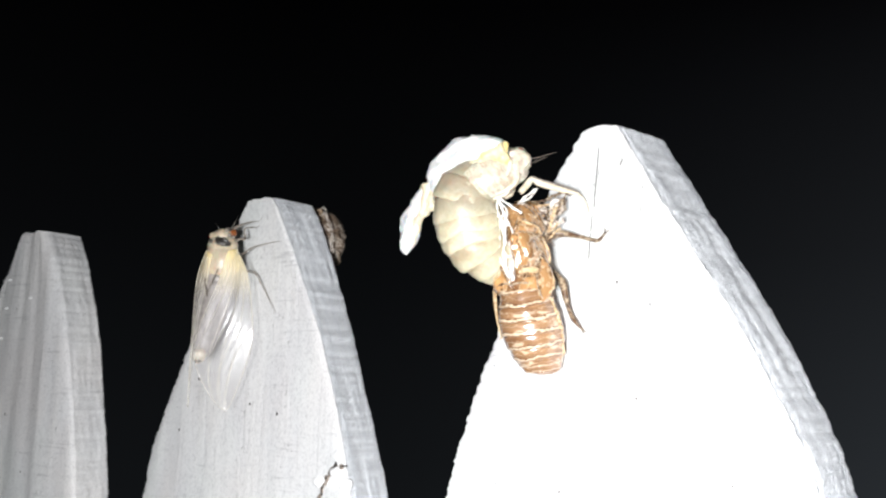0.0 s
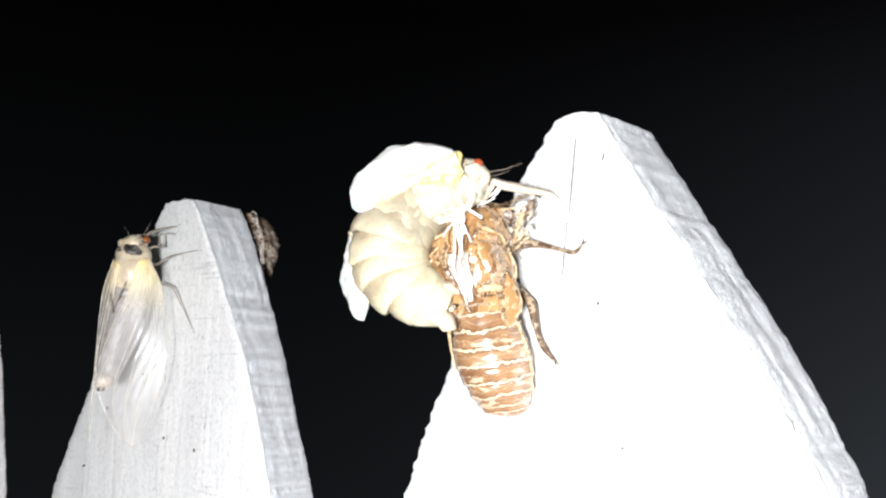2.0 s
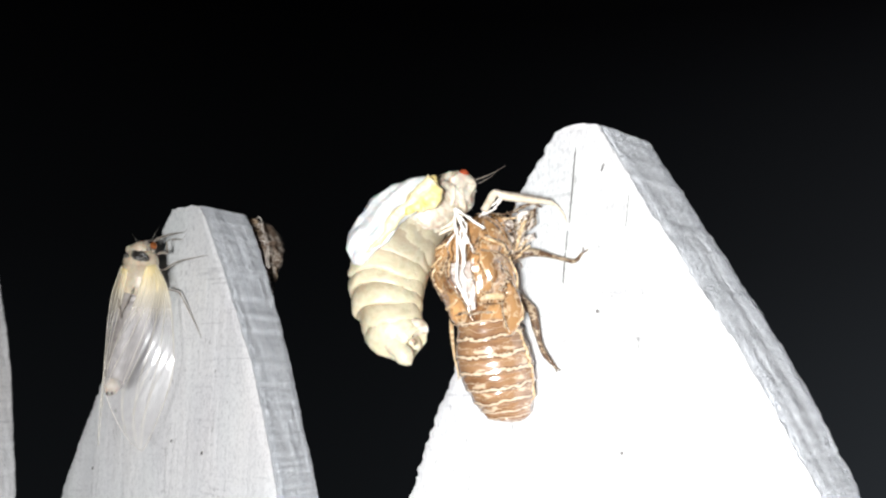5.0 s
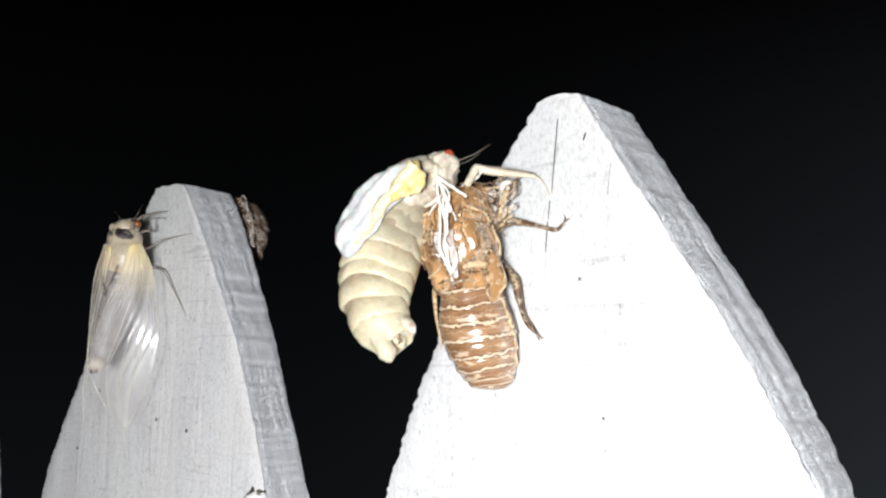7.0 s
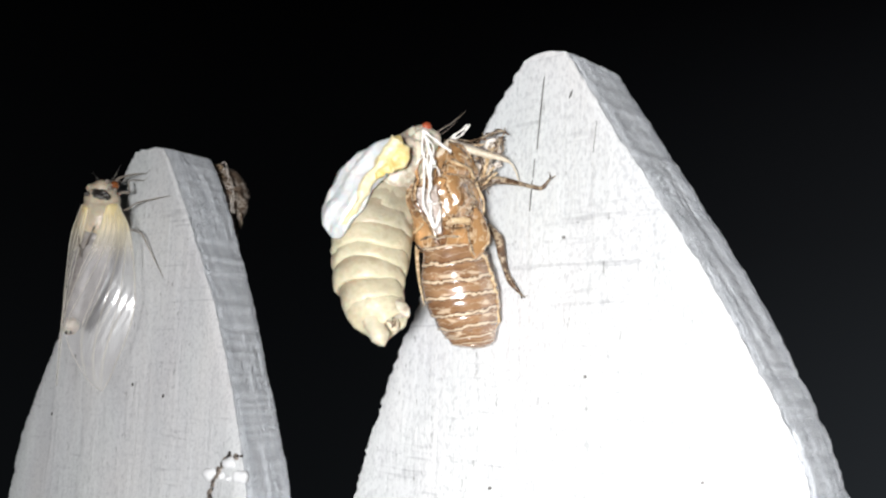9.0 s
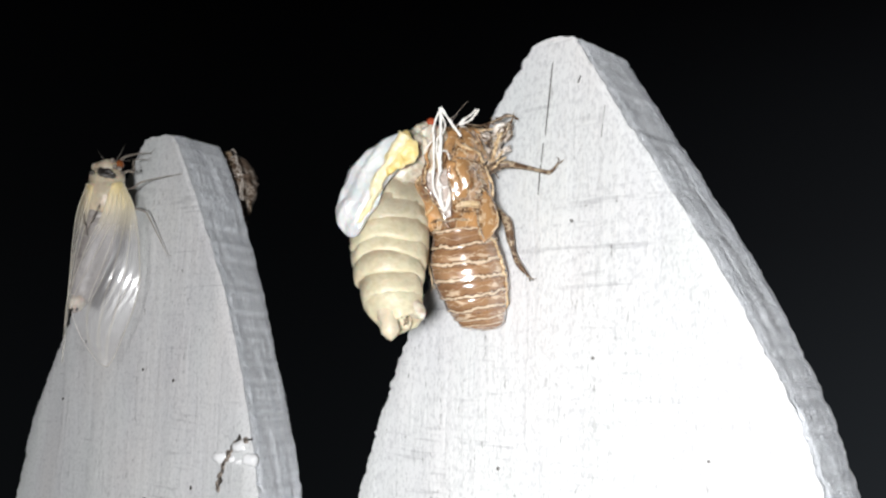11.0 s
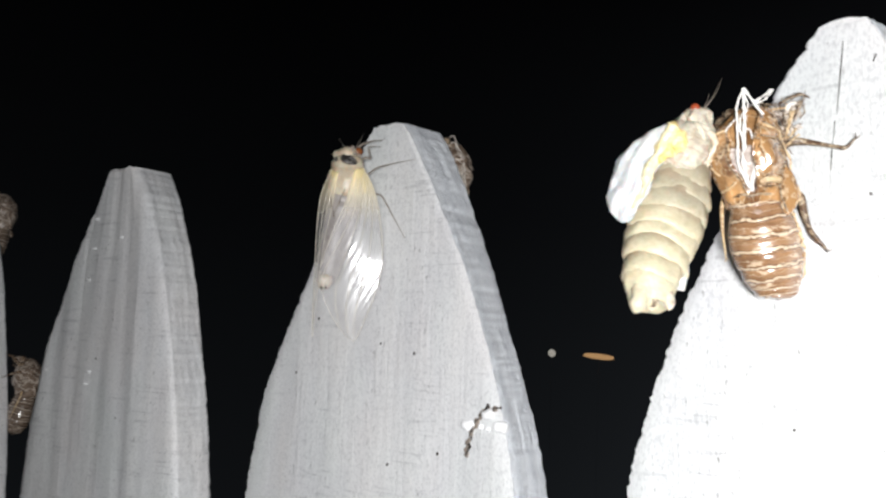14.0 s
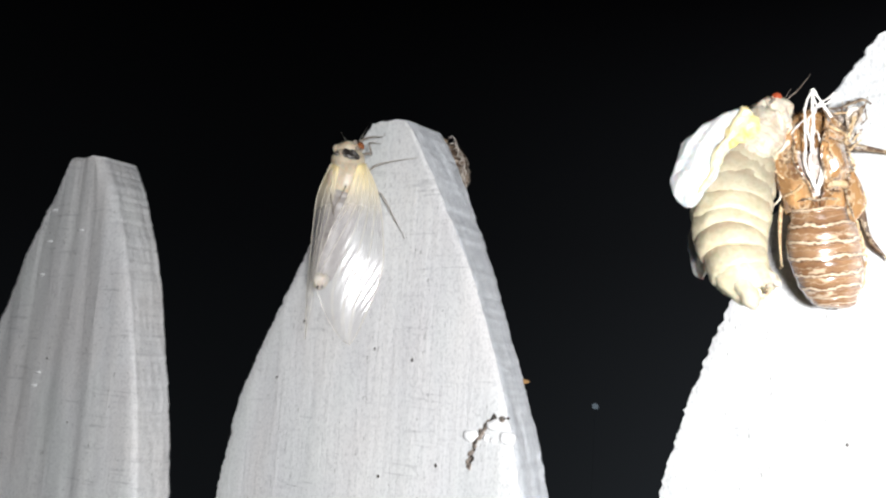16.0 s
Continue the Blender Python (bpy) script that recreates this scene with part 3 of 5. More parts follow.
def spined(name, parent, points, radii, mat, spines, label=""):
    """A limb with short thorns along it."""
    bm = bmesh.new()
    fine = spline(points, 5 * len(points))
    radii_fine = np.interp(np.linspace(0, 1, len(fine)), np.linspace(0, 1, len(points)), radii)
    tube(bm, fine, radii_fine, 8)
    for k in range(spines):
        i = int((0.35 + 0.6 * k / spines) * len(fine))
        p, d = Vector(fine[i]), (Vector(fine[i]) - Vector(fine[i - 1])).normalized()
        out = (d.orthogonal() * (1 if k % 2 else -1) + d * 0.7).normalized()
        tube(bm, [p, p + out * 0.55, p + out * 0.9 + d * 0.3], [0.16, 0.1, 0.02], 5)
    p, d = Vector(fine[-1]), (Vector(fine[-1]) - Vector(fine[-3])).normalized()
    tube(bm, [p - d * 0.2, p + d * 0.6, p + d * 0.9 + Vector((0, 0, 0.7))], [radii[-1] * 0.8, radii[-1] * 0.5, 0.04], 6)
    return part(name, bm, mat, parent, label)


ABDOMEN = [(0.5, -1.7, 4.1), (-1.5, -1.5, 4.15), (-2.5, -1.1, 4.35), (-4.4, -0.75, 4.95), (-6.8, -0.2, 5.25), (-8.8, 0.4, 5.1), (-10.3, 0.85, 4.75), (-12.0, 1.2, 4.3), (-13.0, 1.6, 3.85), (-14.6, 2.1, 3.1), (-15.3, 2.35, 2.0)]
THORAX = [(13.3, -2.6, 1.5, 24), (12.5, -2.8, 2.8, 26), (11.0, -2.9, 3.95, 24), (9.5, -3.4, 5.05, 21), (8.3, -3.5, 5.55, 19), (7.5, -3.6, 5.35, 18), (6.6, -3.75, 5.7, 17), (5.2, -3.7, 5.95, 16), (3.8, -3.3, 5.8, 15), (1.5, -2.4, 5.05, 12), (0.2, -2.1, 4.65, 9), (-0.9, -2.1, 4.5, 4), (-1.8, -1.8, 4.2, 1)]
TURN = -17.0


def across(table, v, k):
    """Column k of a table of cross sections, at the height v."""
    return float(np.interp(-v, [-row[0] for row in table], [row[k] for row in table]))


def on_abdomen(v, a, grow=1.0, seed=0.0):
    """A point on the shell's tail end: height of the ring's middle, angle from the viewer's side; the rings lean with the tail."""
    u, r = across(ABDOMEN, v, 1), across(ABDOMEN, v, 2)
    dx, dy = r * grow * math.sin(a), -0.92 * r * grow * math.cos(a)
    if seed:
        w = 0.03 * noise.noise(Vector((math.sin(a) * 1.7 + seed, math.cos(a) * 1.7, 1.0)))
        dx, dy = dx * (1 + w), dy * (1 + w)
    return Vector((u + dx, 0.1 + 0.22 * max(0.0, -v - 1.5) + dy, v + (0.18 * dx + 0.22 * dy) * min(1.0, r / 4)))


def on_thorax(v, a, grow=1.0):
    u, r = across(THORAX, v, 1), across(THORAX, v, 2)
    g = grow + 0.10 * noise.noise(Vector((math.sin(a) * 1.7 + 2.0, math.cos(a) * 1.7, v * 0.35)))
    return Vector((u + r * g * math.sin(a), -0.3 - 0.94 * r * g * math.cos(a), v + 0.12 * r * math.sin(a)))


def mapped_loft(bm, rings, closed=True, start=0.0, end=1.0):
    """Skin between rings of equal count, mapped round and along."""
    layer = bm.loops.layers.uv.new("skin")
    rows = [[bm.verts.new(p) for p in ring] for ring in rings]
    n, last = len(rows[0]), len(rows) - 1
    for i, (a, b) in enumerate(zip(rows, rows[1:])):
        g, h = (start + (end - start) * k / last for k in (i, i + 1))
        for j in range(n if closed else n - 1):
            f = bm.faces.new((a[j], a[(j + 1) % n], b[(j + 1) % n], b[j]))
            for loop, uv in zip(f.loops, ((j / n, g), ((j + 1) / n, g), ((j + 1) / n, h), (j / n, h))):
                loop[layer].uv = uv
    return rows


def strand(name, parent, points, r, mat, label, seed=0.0, n=26, rough=0.4, wander=0.25):
    """A thin uneven thread, seam or shred of skin through points."""
    bm = bmesh.new()
    fine = [Vector(p) + wander * noise.noise_vector(Vector(p) * 0.9 + Vector((seed, 0, 0))) for p in spline(points, n)]
    tube(bm, fine, [max(0.03, r * (1 - rough + 2 * rough * (0.5 + noise.noise(Vector((k * 0.45, seed, r * 40)))))) * min(1.0, 0.35 + 0.4 * min(k, n - 1 - k)) for k in range(n)], 7)
    return part(name, bm, mat, parent, label)


def nymph_shell(m, label, split=True, threads=True, skin=None, rim=None, band=None):
    """An empty cicada nymph skin: x across, -y the back, z towards the head; origin at the waist."""
    thing = tagged(empty("cicada_shell", m), label, "insect shell")
    skin, rim, band = skin or AMBER, rim or SHELL_PALE, band or SHELL_BAND
    turn = radians(TURN)
    # thorax: one thin plate round the body, split along the back
    bm = bmesh.new()
    rings = []
    for v in np.linspace(13.3, -1.8, 58):
        gap = radians(across(THORAX, v, 3) if split else 0.5)
        ring = []
        for k in range(64):
            f = k / 63
            a = turn + gap + (math.tau - 2 * gap) * f
            # the collar's hind rim stands proud of the shield behind it
            step = 0.035 * max(0.0, 1 - abs(v - 8.3) / 0.8) - 0.03 * max(0.0, 1 - abs(v - 7.4) / 0.5)
            # the shield's two raised lobes and the groove between them
            lobe = 0.05 * math.exp(-((v - 5.0) / 2.8) ** 2) * max(0.0, math.cos(min(1.57, 3.6 * abs(a - turn - radians(46)))))
            groove = -0.04 * math.exp(-((v - 2.0 - 0.05 * math.degrees(a - turn)) / 0.5) ** 2)
            p = on_thorax(v, a, 1.0)
            # dried creases between smooth swellings
            dry = 0.045 * noise.noise(p * 0.42) - 0.035 * max(0.0, 1 - 9 * abs(noise.noise(p * 0.34 + Vector((7.0, 0, 0)))))
            p = on_thorax(v, a, 1.0 + step + lobe + groove + dry)
            if p.y < -1:
                # smooth swellings on the right plate and on the collar
                p.y -= 1.0 * math.exp(-((p.x + 0.9) / 1.5) ** 2 - ((v - 4.4) / 2.4) ** 2) + 0.5 * math.exp(-((p.x + 0.2) / 1.3) ** 2 - ((v - 10.2) / 1.0) ** 2)
            ring.append(p)
        # the free lips of the split curl outwards
        for j, w in ((0, 0.45), (1, 0.25), (2, 0.1), (63, 0.45), (62, 0.25), (61, 0.1)):
            ring[j].y -= w * min(1.0, gap / 0.14)
        rings.append(ring)
    mapped_loft(bm, rings, closed=False)
    th = part("thorax", bm, skin, thing, "glossy amber thorax split open along the back" if split else "amber thorax")
    th.modifiers.new("skin", "SOLIDIFY").thickness = 0.0002

    def seam(points, r, mat, label, out=1.045, rough=0.4):
        line = []
        for v, a in spline(points, 30):
            line.append(tuple(on_thorax(v, turn + radians(a), out)))
        strand("seam", thing, line, r, mat, label, r * 9 + points[0][0], 36, rough, 0.08)

    if split:
        for points, r in (([(12.6, 27), (11, 25), (9.5, 23), (7.5, 20), (5.2, 18), (3.0, 15), (1.0, 10), (-0.8, 5)], 0.17), ([(12.6, -27), (11, -26), (9.5, -24), (7.5, -21), (5.2, -19), (3.0, -16), (1.0, -11), (-0.8, -6)], 0.15)):
            seam(points, r, SHELL_DARK, "dark brown lip of the split")
        for points, r in (([(9.6, 27), (9.0, 44), (8.3, 60), (7.2, 84)], 0.17), ([(9.3, -28), (8.8, -45), (8.4, -70)], 0.16),
                          ([(4.4, 60), (5.0, 52), (5.9, 44)], 0.13), ([(3.0, 66), (3.6, 50), (4.0, 40)], 0.12), ([(6.8, 36), (6.2, 30), (5.0, 29)], 0.14),
                          ([(7.0, 84), (5.0, 88), (2.5, 92), (0.0, 92)], 0.14), ([(10.8, 44), (10.2, 60), (10.4, 76)], 0.14),
                          ([(6.0, -40), (4.4, -52), (2.6, -44)], 0.14), ([(7.6, -36), (6.4, -50), (6.8, -66)], 0.12), ([(1.4, -20), (0.6, -36), (0.4, -60)], 0.2)):
            seam(points, r, rim, "raised pale seam")
        seam([(0.9, 14), (1.25, 26), (1.35, 40), (1.1, 58)], 0.5, rim, "pale ridge across the shield", 1.0, 0.12)
        for points, r in (([(1.9, 14), (2.1, 34), (2.1, 50), (1.6, 64), (0.9, 64), (0.4, 50), (0.3, 32), (0.5, 16)], 0.11), ([(-0.9, -34), (-0.5, -16), (-0.9, -2), (-0.7, 14), (-0.9, 36)], 0.15), ([(3.6, 70), (4.4, 60), (5.3, 50), (6.2, 45)], 0.22), ([(3.4, 72), (3.2, 60), (3.5, 48), (4.2, 44)], 0.14), ([(2.6, 26), (2.4, 44), (2.5, 62), (3.2, 74)], 0.13), ([(9.9, 30), (9.3, 46), (8.6, 62), (7.4, 86)], 0.13), ([(6.4, -62), (4.8, -50), (3.0, -56), (1.6, -66)], 0.16), ([(10.0, -30), (9.2, -46), (8.8, -70)], 0.15),
                          ([(7.6, 26), (7.3, 50), (6.6, 74), (6.0, 92)], 0.11), ([(12.8, 34), (12.0, 48), (11.0, 62), (9.6, 78)], 0.12)):
            seam(points, r, SHELL_DARK, "thin dark crease")
    # tail end, plate by plate
    marks_at = [0.6, -1.5, -3.6, -6.0, -8.2, -10.4, -12.3, -13.6, -14.5, -15.2]
    for k, (v0, v1) in enumerate(zip(marks_at, marks_at[1:])):
        bm = bmesh.new()
        rings = []
        for f in np.linspace(-0.12, 1.06, 14):
            grow = np.interp(f, [-0.12, 0.0, 0.2, 0.6, 0.8, 0.9, 0.97, 1.03, 1.06], [0.92, 0.96, 0.985, 1.0, 1.012, 1.028, 1.03, 1.0, 0.94])
            ring = [on_abdomen(v0 + (v1 - v0) * f, math.tau * j / 72, grow, 3.0 + k) for j in range(72)]
            for p in ring:
                p.z += 0.22 * noise.noise(Vector((p.x * 0.4, p.y * 0.4, k * 5.0))) + 0.08 * noise.noise(Vector((p.x * 1.6, p.y * 1.6, k * 3.0)))
            rings.append(ring)
        rows = mapped_loft(bm, rings, True, -0.12, 1.06)
        bm.faces.new(rows[-1])
        part("abdomen_segment", bm, band, thing)
    for a0, a1 in ((58, 66),):
        strand("side_fold", thing, [tuple(on_abdomen(v, radians(a0 + (a1 - a0) * f), 1.03)) for v, f in ((-1.8, 0), (-4, 0.2), (-7, 0.4), (-10, 0.7), (-13, 1))], 0.17, rim, "pale pleated fold along the side", a0, 60, 0.8, 0.5)
    bm = bmesh.new()
    tip = on_abdomen(-14.8, 0, 0.0)
    tube(bm, [tip + Vector((0, 0, 0.6)), tip + Vector((0.1, 0.2, -0.2)), tip + Vector((0.2, 0.4, -0.6))], [1.5, 1.1, 0.4], 14)
    part("tail_tip", bm, SHELL_DARK, thing)
    # head with its two eye bulges
    bm = bmesh.new()
    ring_loft(bm, [ellipse(u, w, v, ru, rw, 28, 0, 360, 0.12, 5.0) for v, u, w, ru, rw in ((11.6, -1.9, 2.6, 3.6, 2.6), (12.6, -1.7, 2.8, 3.9, 2.8), (13.6, -1.4, 3.0, 3.3, 2.4), (14.2, -1.2, 3.2, 2.0, 1.6), (14.4, -1.1, 3.3, 0.7, 0.6))])
    head = part("head", bm, skin, thing)
    for x in (-5.2, 2.0):
        bm = bmesh.new()
        ball(bm, (x, 2.2, 12.8), (0.85, 0.9, 0.9))
        part("eye_case", bm, SHELL_DARK, head, "clear brown empty eye case")
    for a0, a1 in (((1.6, -3.3, 3.4), (1.6, -4.2, -3.7)),) if split else (((2.3, -3.2, 3.6), (1.7, -4.7, -3.9)), ((-7.0, -2.4, 3.2), (-5.6, -3.5, -2.0))):
        bm = bmesh.new()
        rings = []
        for f in np.linspace(0, 1, 18):
            c = Vector(a0).lerp(Vector(a1), f)
            r = 1.35 * np.interp(f, [0, 0.2, 0.5, 0.8, 0.93, 1.0], [0.4, 0.85, 1.05, 0.85, 0.5, 0.08])
            rings.append(ellipse(c.x + 0.5 * math.sin(3 * f), c.y, c.z, r, 0.8 * (1.05 - 0.6 * f) + 0.12, 22, 0, 360, 0.06, 2.0))
        ring_loft(bm, rings)
        pad = part("wing_pad", bm, skin, thing, "smooth amber wing pad")
        strand("pad_rim", pad, [(a0[0] - 1.0, a0[1] - 0.6, a0[2] - 1.5), (a0[0] - 0.9, a0[1] - 1.1, a0[2] - 4.0), (a1[0] - 0.3, a1[1] - 0.5, a1[2] + 1.2), (a1[0] + 0.2, a1[1] - 0.2, a1[2])], 0.13, SHELL_DARK, "dark rim", 3.0, 24, 0.3, 0.05)
        strand("pad_rim", pad, [(a0[0] + 1.7, a0[1] - 0.5, a0[2] - 2.5), (a0[0] + 1.9, a0[1] - 0.8, a0[2] - 4.5), (a1[0] + 1.0, a1[1] - 0.4, a1[2] + 1.3)], 0.14, rim, "pale rim", 5.0, 24, 0.3, 0.05)
    # feet: digging forelegs, middle and hind legs
    if not split:
        spined("foreleg", thing, [(1.9, 1.2, 7.5), (3.1, 1.8, 9.5), (3.6, 3.4, 10.6), (2.4, 5.0, 11.2)], [0.6, 0.66, 0.42, 0.22], SHELL_DARK, 9, "digging foreleg with hooks")
    else:
        spined("foreleg", thing, [(1.9, 1.2, 7.5), (3.1, 1.4, 10.5), (4.3, 1.0, 12.9), (5.2, 0.6, 14.8)], [0.4, 0.42, 0.3, 0.2], SHELL_DARK, 9, "digging foreleg with hooks")
        spined("foreleg_claw", thing, [(6.2, 0.4, 15.1), (5.0, 0.6, 15.7), (3.2, 0.9, 15.1), (2.0, 1.2, 14.4)], [0.10, 0.22, 0.24, 0.16], SHELL_DARK, 4, "hooked dark claw")
        spined("mouth_sheath", thing, [(2.4, 0.6, 8.7), (3.4, 0.4, 12.0), (3.9, 0.8, 13.4), (3.0, 1.4, 14.4)], [0.4, 0.34, 0.28, 0.1], rim, 5, "torn pale sheath")
    spined("foreleg", thing, [(-5.6, 1.5, 10.6), (-6.8, 3.4, 10.4), (-6.6, 4.6, 11.8), (-5.4, 5.8, 13.4), (-4.6, 7.6, 14.0)], [0.7, 0.8, 0.62, 0.36, 0.16], SHELL_DARK, 7, "thick digging foreleg with hooks")
    if split:
        a, b, c, d = (Vector(p) for p in [(-0.6, 0.9, 13.0), (5.3, 0.8, 14.9), (5.1, 0.8, 11.3), (2.4, 0.8, 7.6)])
        bm = bmesh.new()
        rings = []
        for j in range(22):
            row = []
            for k in range(22):
                f, g = k / 21, j / 21
                p = a.lerp(b, f).lerp(d.lerp(c, f), g)
                row.append(p + 0.8 * noise.noise_vector(p * 0.55) + 0.5 * noise.noise_vector(p * 1.5))
            rings.append(row)
        ring_loft(bm, rings, closed=False)
        # holes torn through the crumpled skin
        gone = [f for f in bm.faces if noise.noise(f.calc_center_median() * 0.8 + Vector((4.0, 0, 0))) > 0.24]
        bmesh.ops.delete(bm, geom=gone, context="FACES")
        torn = part("torn_skin", bm, TORN, thing, "crumpled pale skin torn about the forelegs")
        torn.modifiers.new("skin", "SOLIDIFY").thickness = 0.00012
        for k, points in enumerate(([(-3.3, 0.3, 14.0), (-1.7, 0.3, 14.1), (0.8, 0.3, 13.9), (2.0, 0.3, 14.4), (3.2, 0.3, 15.1), (4.8, 0.3, 15.8), (6.3, 0.3, 15.2)], [(5.3, 0.3, 14.2), (5.3, 0.3, 12.9), (4.9, 0.3, 11.8)], [(4.1, 0.3, 13.2), (3.3, 0.3, 11.9), (2.6, 0.3, 9.6), (2.3, 0.3, 7.7)],
                                   [(5.0, 0.3, 14.8), (4.0, 0.3, 13.8), (3.0, 0.3, 12.4), (2.3, 0.3, 12.3), (2.4, 0.3, 9.9)], [(-1.2, 0.2, 13.3), (0.6, 0.1, 12.6), (1.9, 0.1, 11.6), (2.4, 0.1, 9.8), (2.2, 0.1, 8.0)], [(2.0, 0.2, 14.3), (1.9, 0.2, 13.2), (2.5, 0.2, 12.0)], [(0.8, 0.2, 13.9), (1.4, 0.2, 13.0), (0.9, 0.2, 12.5)],
                                   [(2.2, 0.2, 8.0), (3.2, 0.2, 8.6), (4.0, 0.2, 9.6), (3.6, 0.2, 10.6)], [(2.2, 0.2, 7.2), (3.0, 0.2, 7.0), (3.9, 0.2, 6.4)], [(2.4, 0.2, 7.6), (3.7, 0.2, 7.9), (5.0, 0.2, 8.2)])):
            strand("leg_skin_edge", thing, points, 0.10, SHELL_DARK, "dark brown crumpled edge of leg skin", k * 1.7, 26, 0.5, 0.35)
        for k, points in enumerate(([(2.2, 0.0, 8.4), (3.3, 0.0, 9.3), (4.2, 0.2, 10.4)], [(2.4, 0.0, 7.4), (3.6, 0.0, 8.4), (4.6, 0.2, 9.4)], [(2.6, 0.0, 10.2), (3.2, 0.0, 11.6), (3.9, 0.0, 12.6)], [(0.2, 0.0, 13.2), (1.6, 0.0, 13.1), (2.6, 0.0, 13.6)], [(-2.9, -0.6, 13.3), (-1.4, -0.8, 14.6), (0.2, -1.2, 16.1)], [(-2.2, -0.6, 13.6), (-0.6, -0.8, 14.4), (0.4, -1.0, 15.9)])):
            strand("leg_skin_shred", thing, points, 0.14, rim if k < 4 else THREAD, "pale shred of leg skin", k * 2.3, 22, 0.5, 0.3)
    limb("midleg", thing, [(2.0, 1.2, 7.2), (3.2, 2.4, 8.4), (5.0, 2.2, 8.8), (7.4, 0.9, 8.2), (9.6, -0.7, 7.4), (10.8, -1.6, 7.1), (11.8, -2.4, 8.2)], [0.6, 0.75, 0.62, 0.40, 0.30, 0.34, 0.14], SHELL_DARK, "bent leg gripping the board")
    limb("midleg", thing, [(-7.6, 1.5, 7.4), (-8.6, 3.6, 7.0), (-8.2, 6.2, 6.0), (-6.9, 8.6, 5.2)], [0.55, 0.55, 0.32, 0.14], SHELL_DARK)
    limb("hindleg", thing, [(2.4, 1.4, 3.4), (3.4, 2.6, 2.6), (4.6, 2.6, 1.1), (5.3, 2.2, 0.0), (5.8, 1.8, -2.6), (6.7, 1.2, -5.5), (8.5, 0.4, -7.9)], [0.34, 0.40, 0.72, 0.62, 0.36, 0.42, 0.13], SHELL_DARK, "bent leg gripping the board")
    limb("hindleg", thing, [(-4.6, 1.2, 1.2), (-5.9, 1.4, 0.4), (-6.4, 1.8, -1.6), (-6.0, 3.2, -5.6), (-5.2, 4.6, -9.2)], [0.34, 0.32, 0.30, 0.2, 0.1], rim)
    if threads:
        # the wrinkled lining, sunk into the split: brown above, white below
        for name, low, high, inner, mat, label in (("lining", -0.2, 6.4, 0.965, MEMBRANE, "wrinkled white lining inside the split"), ("inner_wall", 4.0, 12.6, 0.90, AMBER, "brown inner wall seen through the split")):
            bm = bmesh.new()
            rings = []
            for v in np.linspace(low, high, 30):
                gap = radians(across(THORAX, v, 3) + 8)
                ring = []
                for k in range(21):
                    f = 2 * k / 20 - 1
                    sink = 0.32 * (1 - f * f) * min(1.0, 0.25 + max(0.0, v) / 7)
                    p = on_thorax(v, turn + gap * f, inner - sink)
                    ring.append(p + 0.35 * noise.noise_vector(Vector((p.x * 1.1, p.z * 0.5, 3.0))) + 0.16 * noise.noise_vector(p * 2.2))
                rings.append(ring)
            mapped_loft(bm, rings, closed=False)
            ob = part(name, bm, mat, thing, label)
            ob.modifiers.new("skin", "SOLIDIFY").thickness = 0.0002
        for k, (pts, r) in enumerate((([(-5.8, -5.5, 11.0), (-5.7, -5.5, 6.9), (-5.6, -5.4, 3.7), (-4.8, -5.6, 1.6), (-3.9, -5.2, -0.1)], 0.17),
                                      ([(-4.9, -5.9, 11.0), (-4.85, -5.9, 9.8), (-4.85, -5.8, 7.8), (-4.75, -5.5, 5.4)], 0.27),
                                      ([(-4.9, -5.7, 11.0), (-5.4, -5.5, 10.0), (-5.2, -5.4, 8.0), (-4.6, -5.3, 5.6)], 0.14),
                                      ([(-4.75, -5.3, 5.8), (-4.9, -5.3, 4.4), (-4.4, -5.3, 2.2), (-3.9, -5.2, 0.2)], 0.17),
                                      ([(-3.1, -4.9, 6.0), (-3.0, -5.3, 3.6), (-3.3, -5.6, 1.4), (-3.9, -5.5, 0.2), (-4.6, -5.3, 1.0)], 0.17),
                                      ([(-4.8, -5.6, 8.4), (-4.0, -5.2, 8.6), (-3.3, -5.0, 7.2)], 0.12),
                                      ([(-5.8, -5.2, 10.2), (-6.6, -4.8, 9.4), (-7.4, -4.2, 8.2)], 0.12),
                                      ([(-4.9, -5.2, 4.6), (-4.3, -5.1, 3.6), (-3.6, -5.0, 3.8)], 0.16),
                                      ([(-5.2, -5.4, 4.2), (-4.7, -5.4, 2.6), (-4.0, -5.3, 0.6), (-3.5, -5.2, 2.2), (-3.2, -5.0, 4.0)], 0.14))):
            strand("thread", thing, pts, r, THREAD, "white breathing-tube lining hanging from the split", k * 3.1, 30, 0.35, 0.14)
        # its loop hangs on the right lip of the split, about which it swings up; the loop's space begins there
        bm = bmesh.new()
        for k, (pts, r) in enumerate((([(-2.9, -0.4, 3.8), (-3.5, -0.2, 2.2), (-3.8, 0.0, 0.4), (-3.6, 0.1, -1.4)], 0.16), ([(-2.9, -0.4, 3.8), (-2.8, -0.3, 1.6), (-2.75, -0.3, 0.0), (-2.7, -0.2, -1.2)], 0.27), ([(-2.9, -0.4, 3.8), (-1.8, -0.3, 2.3), (-0.9, -0.2, 1.1), (0, 0, 0)], 0.2), ([(-2.8, -0.3, 3.0), (-2.2, -0.2, 1.4), (-2.5, -0.2, 0.2)], 0.11))):
            tube(bm, [Vector(p) + 0.1 * noise.noise_vector(Vector(p) * 0.9 + Vector((k * 2.7, 0, 0))) for p in spline(pts, 22)], [r * (1 + 0.6 * noise.noise(Vector((j * 0.45, k * 2.7, 1.0)))) for j in range(22)], 7)
